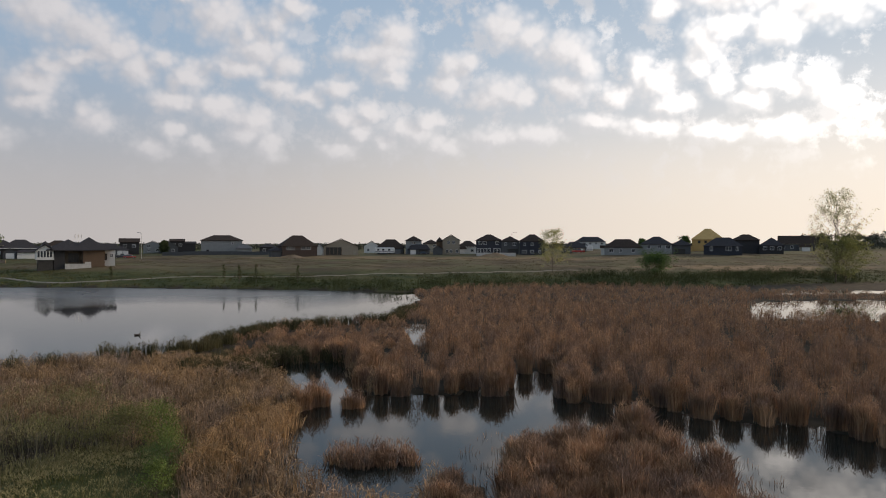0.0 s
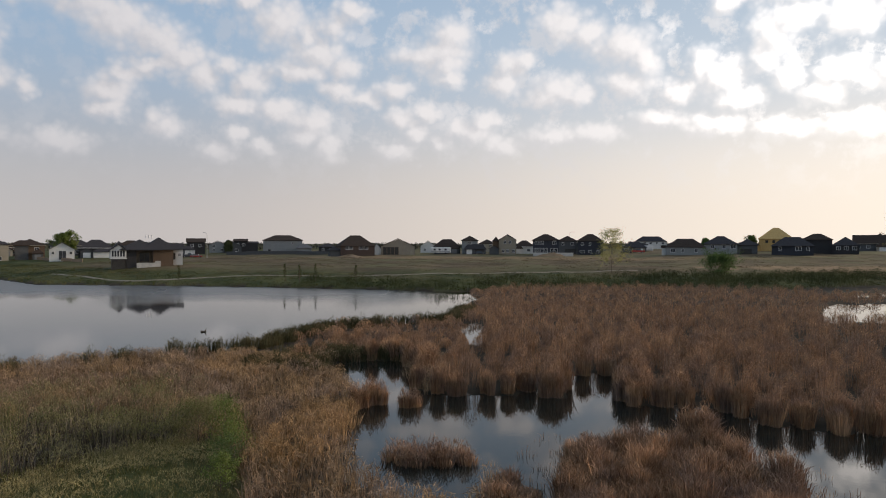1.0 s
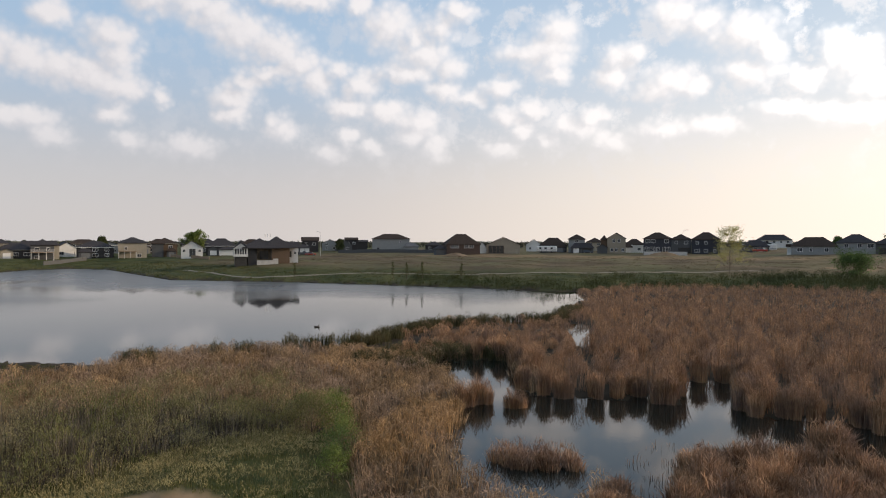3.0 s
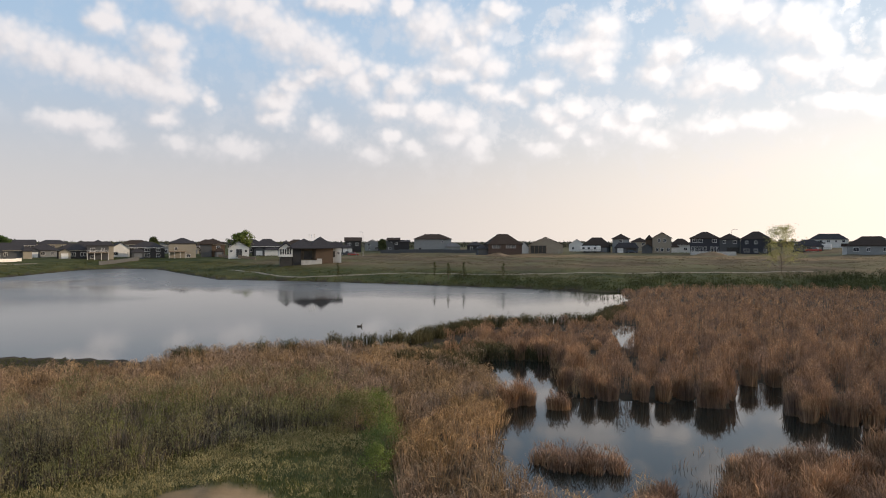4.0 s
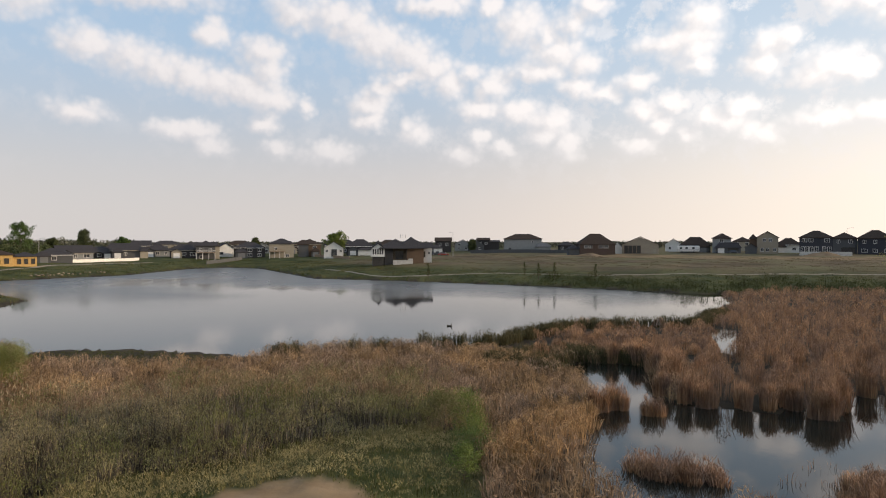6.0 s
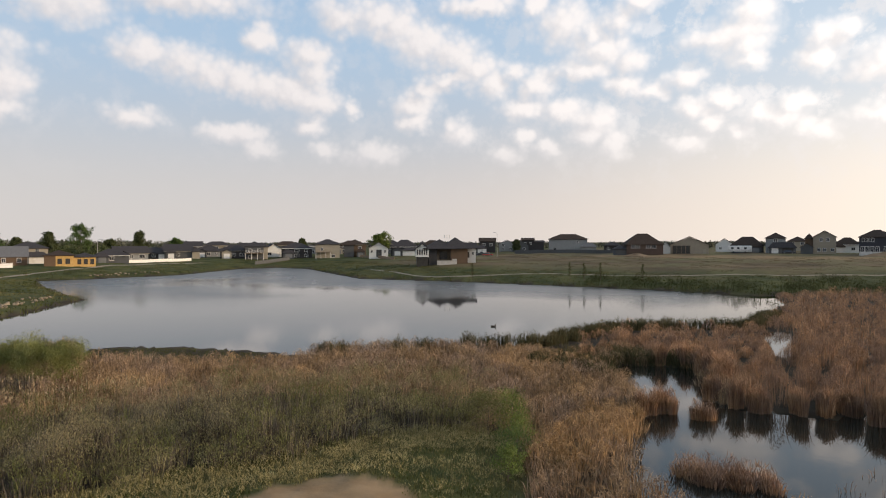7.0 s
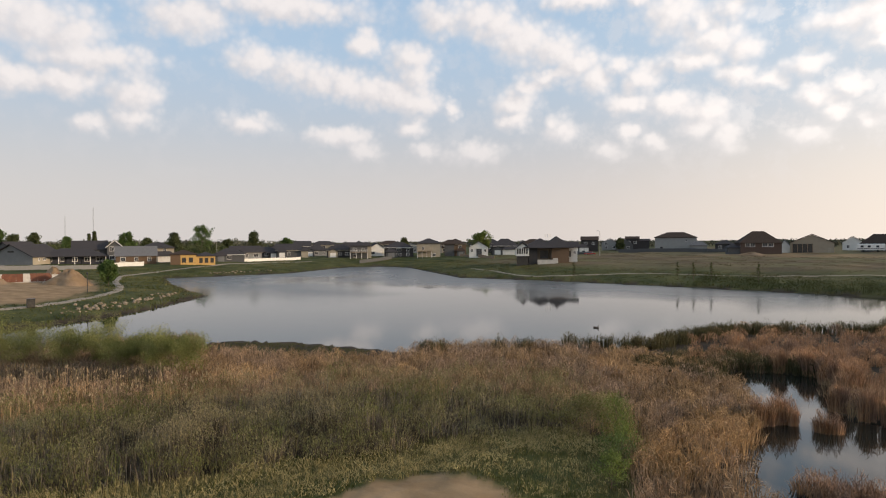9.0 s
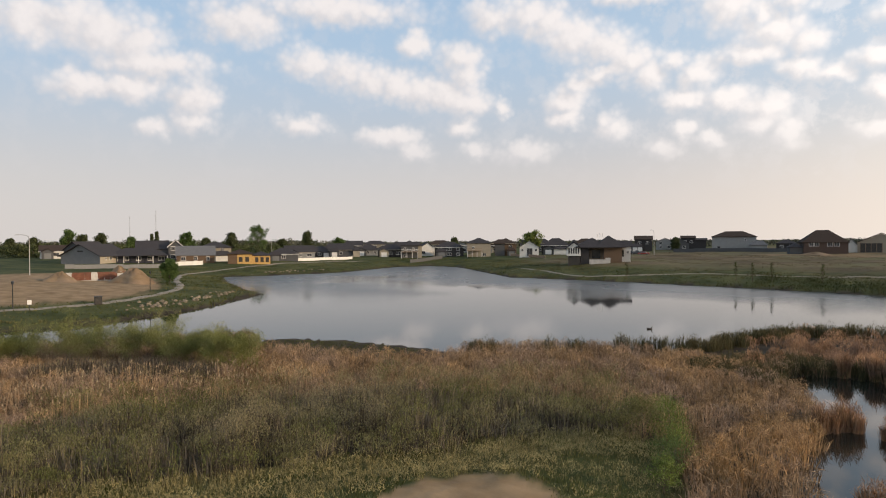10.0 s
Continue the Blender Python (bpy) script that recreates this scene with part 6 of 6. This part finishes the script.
heap(23, 287, 7, 2.5, 1.6, 5, "grey earth heap by the navy house")
heap(150, 300, 9, 3, 1.6, 6, "reddish earth heap beside the far house")


def stone_mesh(seed):
    rng = random.Random(seed)
    bm = bmesh.new()
    bmesh.ops.create_icosphere(bm, subdivisions=2, radius=0.5)
    for v in bm.verts:
        v.co *= 1 + 0.22 * noise.noise(v.co * 2.1 + Vector((seed * 7, 0, 0))) + 0.08 * noise.noise(v.co * 5 + Vector((0, seed * 3, 0)))
        v.co.z *= 0.72
    me = bpy.data.meshes.new("boulder")
    bm.to_mesh(me)
    bm.free()
    me.materials.append(STONE)
    return me


stones = [stone_mesh(i) for i in range(5)]
rng = random.Random(5)
SHORE = [(-94, 37.5), (-97, 43.5), (-101.5, 49.5), (-108, 57.5), (-113, 63)]
for i in range(130):
    k = rng.uniform(0, 3.999)
    (ax, ay), (bx, by) = SHORE[int(k)], SHORE[int(k) + 1]
    f = k - int(k)
    x, y = ax + (bx - ax) * f - abs(rng.gauss(0.4, 2.2)), ay + (by - ay) * f + rng.gauss(0, 0.9)
    s = rng.choice((0.22, 0.28, 0.35, 0.45, 0.65))
    o = new("boulder", rng.choice(stones))
    o.matrix_basis = pose(x, y, float(ground_z(x, y)) + s * 0.15, rng.uniform(-15, 15), rng.uniform(-15, 15), rng.uniform(0, 360)) @ Matrix.Diagonal((s, s * rng.uniform(0.7, 1), s, 1))
    tagged(o, "pale rounded boulder of the shore's riprap", "boulder", "riprap boulders")
for i in range(24):
    x, y = -176.5 - abs(rng.gauss(0, 2.2)), 118 + rng.gauss(0, 7)
    s = rng.uniform(0.4, 0.9)
    o = new("boulder", rng.choice(stones))
    o.matrix_basis = pose(x, y, float(ground_z(x, y)) + s * 0.15, 0, 0, rng.uniform(0, 360)) @ Matrix.Diagonal((s, s, s, 1))
    tagged(o, "small pale stone on the grassy shore", "boulder", "riprap boulders")


# ---------------------------------------------------------------- fences
def fence(x0, y0, x1, y1, h, material, label, span=2.4):
    a = math.degrees(math.atan2(y1 - y0, x1 - x0))
    length = math.hypot(x1 - x0, y1 - y0)
    n = max(1, round(length / span))
    f = thing("fence", pose(x0, y0, 0, 0, 0, a), label, "fence")
    s = length / n
    c, d = (x1 - x0) / length, (y1 - y0) / length
    for i in range(n + 1):
        z = float(ground_z(x0 + c * i * s, y0 + d * i * s))
        part("post", box(bmesh.new(), i * s - 0.07, i * s + 0.07, -0.07, 0.07, z - 0.4, z + h + 0.12), material, f)
        if i < n:
            z = min(z, float(ground_z(x0 + c * (i + 1) * s, y0 + d * (i + 1) * s)))
            part("fence_panel", box(bmesh.new(), i * s + 0.075, (i + 1) * s - 0.075, -0.03, 0.03, z + 0.08, z + h, 0.015), material, f)


fence(-214, 146, -222, 180, 1.2, WHITE, "white board fence along the back gardens")
fence(-209, 92, -207, 104, 1.4, WHITE, "white board fence beside the lawn")
fence(-199, 60, -203, 88, 1.3, S_MGREY, "long grey board fence behind the lot")
fence(-196, 190, -200, 214, 1.5, S_DGREY, "dark board fence along the back gardens")
fence(-75, 305, -130, 300, 1.8, S_DGREY, "long dark fence beyond the vacant lots")
fence(-178, 236, -150, 222, 1.2, WOOD, "low weathered garden fence")


# ---------------------------------------------------------------- lamps, masts and signs
def street_lamp(x, y, h, turn, label="tall galvanised street lamp with a curved arm"):
    t = thing("street_lamp", pose(x, y, float(ground_z(x, y)), 0, 0, turn), label, "street lamp", "street lamps")
    part("pole", tube(bmesh.new(), 0, 0, -0.3, h - 0.8, 0.11, 0.06, 8), GALV, t)
    bm = bmesh.new()
    pts = [(0, h - 0.8), (0.15, h - 0.3), (0.6, h), (1.3, h + 0.12), (2.0, h + 0.12)]
    for (ax, az), (bx, bz) in zip(pts, pts[1:]):
        d = Vector((bx - ax, 0, bz - az))
        m = Matrix.Translation(((ax + bx) / 2, 0, (az + bz) / 2)) @ d.to_track_quat("Z", "Y").to_matrix().to_4x4()
        bmesh.ops.create_cone(bm, cap_ends=True, segments=6, radius1=0.06, radius2=0.06, depth=d.length * 1.05, matrix=m)
    part("arm", bm, GALV, t)
    part("lamp_head", box(bmesh.new(), 1.9, 2.6, -0.14, 0.14, h + 0.02, h + 0.18, 0.04), GALV, t)


street_lamp(-166, 43, 8.9, 255)
street_lamp(-118.5, 254.5, 10.4, 150)
street_lamp(-238, 150, 8, 20)
street_lamp(35, 330, 11, 0)


def path_lamp(x, y, h):
    t = thing("path_lamp", pose(x, y, float(ground_z(x, y))), "black lamp post beside the lakeside path", "lamp post", "path lamps")
    part("pole", tube(bmesh.new(), 0, 0, -0.3, h - 0.5, 0.08, 0.06, 8), BLACK, t)
    bm = tube(bmesh.new(), 0, 0, h - 0.5, h - 0.12, 0.10, 0.17, 8)
    part("lantern", bm, GLASS, t)
    part("cap", tube(bmesh.new(), 0, 0, h - 0.117, h, 0.22, 0.05, 8), BLACK, t)


path_lamp(-100.6, 24.2, 3.8)
path_lamp(-116.3, 48.8, 3.6)


def sign(x, y):
    t = thing("sign", pose(x, y, float(ground_z(x, y)), 0, 0, 80), "small white park sign on a post", "sign")
    part("post", box(bmesh.new(), -0.04, 0.04, -0.04, 0.04, -0.3, 1.0), BLACK, t)
    part("board", box(bmesh.new(), -0.25, 0.25, -0.07, -0.042, 0.8, 1.4, 0.01), WHITE, t)


sign(-98.6, 25.6)
t = thing("litter_bin", pose(-100.6, 34.8, float(ground_z(-100.6, 34.8)), 0, 0, 75), "dark green litter bin beside the path", "bin")
part("body", box(bmesh.new(), -0.5, 0.5, -0.4, 0.4, 0, 1.1, 0.05), BLACK, t)
part("lid", box(bmesh.new(), -0.55, 0.55, -0.45, 0.45, 1.103, 1.25, 0.05), BLACK, t)


def mast(x, y, h):
    t = thing("radio_mast", pose(x, y, float(ground_z(x, y))), "slender lattice radio mast far away", "mast", "radio masts")
    legs = [(0.9 * math.cos(a), 0.9 * math.sin(a)) for a in (0.3, 2.4, 4.5)]
    for px, py in legs:
        part("leg", tube(bmesh.new(), px, py, -0.5, h, 0.11, 0.08, 4), GALV, t)
    bm = bmesh.new()
    for i in range(int(h / 3)):
        for (ax, ay), (bx, by) in zip(legs, legs[1:] + legs[:1]):
            d = Vector((bx - ax, by - ay, 3))
            bmesh.ops.create_cone(bm, cap_ends=False, segments=3, radius1=0.05, radius2=0.05, depth=d.length,
                                  matrix=Matrix.Translation(((ax + bx) / 2, (ay + by) / 2, 3 * i + 1.5)) @ d.to_track_quat("Z", "Y").to_matrix().to_4x4())
    part("lattice", bm, GALV, t)


mast(-1306, 506, 57)
mast(-1288, 549, 72)


# ---------------------------------------------------------------- the foundation on the building lot
t = thing("house_foundation", pose(-148, 51, float(ground_z(-148, 51)), 0, 0, 72), "house foundation with red-brown formwork panels", "foundation")
part("slab", box(bmesh.new(), -6, 6, -4, 4, -0.6, 0.1), CONCRETE, t)
for i in range(10):
    for y in (-4, 4):
        part("form_panel", box(bmesh.new(), -6 + i * 1.2, -6 + i * 1.2 + 1.14, y - 0.08, y + 0.08, 0.103, 1.4), FORM if (i * 7 + int(y)) % 4 else CONCRETE, t)
for i in range(6):
    for x in (-6, 6):
        part("form_panel", box(bmesh.new(), x - 0.08, x + 0.08, -3.9 + i * 1.3, -3.9 + i * 1.3 + 1.24, 0.103, 1.4), FORM, t)


# ---------------------------------------------------------------- vehicles
def car(x, y, turn, paint, label, length=4.6, height=1.5, truck=False):
    t = thing("car", pose(x, y, float(ground_z(x, y)), 0, 0, turn), label, "car", "parked vehicles")
    L = length / 2
    part("body", box(bmesh.new(), -L, L, -0.9, 0.9, 0.35, height * 0.6, 0.12), paint, t)
    bm = box(bmesh.new(), -L * (0.2 if truck else 0.75), L * 0.45, -0.8, 0.8, height * 0.6 + 0.003, height)
    for v in bm.verts:
        if v.co.z > height * 0.8:
            v.co.x = v.co.x * 0.72 + 0.02
            v.co.y *= 0.85
    part("cabin", bm, GLASS, t)
    part("roof_panel", box(bmesh.new(), -L * (0.1 if truck else 0.5), L * 0.3, -0.66, 0.66, height + 0.003, height + 0.06), paint, t)
    for sx in (-0.62, 0.62):
        for sy in (-0.86, 0.86):
            bm = bmesh.new()
            bmesh.ops.create_cone(bm, cap_ends=True, segments=14, radius1=0.34, radius2=0.34, depth=0.24, matrix=Matrix.Translation((sx * L, sy, 0.34)) @ Matrix.Rotation(math.pi / 2, 4, "X"))
            w = part("wheel", bm, TYRE, t)
            bm = bmesh.new()
            bmesh.ops.create_cone(bm, cap_ends=True, segments=10, radius1=0.2, radius2=0.2, depth=0.26, matrix=Matrix.Translation((sx * L, sy, 0.34)) @ Matrix.Rotation(math.pi / 2, 4, "X"))
            part("rim", bm, GALV, w)


def camper(x, y, turn, length, height, label):
    t = thing("camper", pose(x, y, float(ground_z(x, y)), 0, 0, turn), label, "camper", "parked vehicles")
    L = length / 2
    part("body", box(bmesh.new(), -L, L, -1.2, 1.2, 0.6, height, 0.2), WHITE, t)
    for px in (-L * 0.6, -L * 0.1, L * 0.5):
        part("window", box(bmesh.new(), px - 0.5, px + 0.5, -1.26, -1.203, height * 0.55, height * 0.8), GLASS, t)
    part("stripe", box(bmesh.new(), -L * 0.95, L * 0.95, -1.23, -1.204, height * 0.38, height * 0.44), S_DGREY, t)
    for px in (-0.5, 0.5):
        bm = bmesh.new()
        bmesh.ops.create_cone(bm, cap_ends=True, segments=12, radius1=0.38, radius2=0.38, depth=2.3, matrix=Matrix.Translation((px * L, 0, 0.38)) @ Matrix.Rotation(math.pi / 2, 4, "X"))
        part("wheel", bm, TYRE, t)


car(-124.7, 258, 20, CAR_RED, "red car parked on the lane")
car(-131, 264, 25, CAR_DARK, "dark pickup truck parked by the lane", 5.4, 1.8, True)
car(-137, 270, 25, CAR_DARK, "dark sedan parked by the lane")
camper(-27.8, 308, 0, 9.5, 3.2, "white camper trailer parked before the house")
camper(75, 360, 0, 16, 3.4, "long white motorhome beside the far houses")
car(62, 325, -10, CAR_DARK, "dark pickup truck by the construction site", 5.6, 1.9, True)
car(68.6, 329, 0, CAR_RED, "red truck parked by the construction site", 6.6, 2.2, True)
car(-9, 305, 0, CAR_DARK, "dark car before the open garage")


# ---------------------------------------------------------------- small things on and by the water
t = thing("driftwood", pose(-33.1, 70.2, 0.0, 0, 0, 20) @ Matrix.Scale(0.75, 4), "dark waterlogged driftwood floating on the lake", "driftwood")
bm = bmesh.new()
bmesh.ops.create_cone(bm, cap_ends=True, segments=8, radius1=0.16, radius2=0.07, depth=0.8, matrix=Matrix.Rotation(math.pi / 2, 4, "Y") @ Matrix.Translation((0, 0, 0)))
for v in bm.verts:
    v.co += 0.05 * noise.noise_vector(v.co * 3)
    v.co.z += 0.08
part("log", bm, BARK, t)
bm = bmesh.new()
bmesh.ops.create_cone(bm, cap_ends=True, segments=6, radius1=0.09, radius2=0.03, depth=0.5, matrix=Matrix.Translation((0.3, 0, 0.32)) @ Matrix.Rotation(0.5, 4, "Y"))
part("branch_stub", bm, BARK, t)
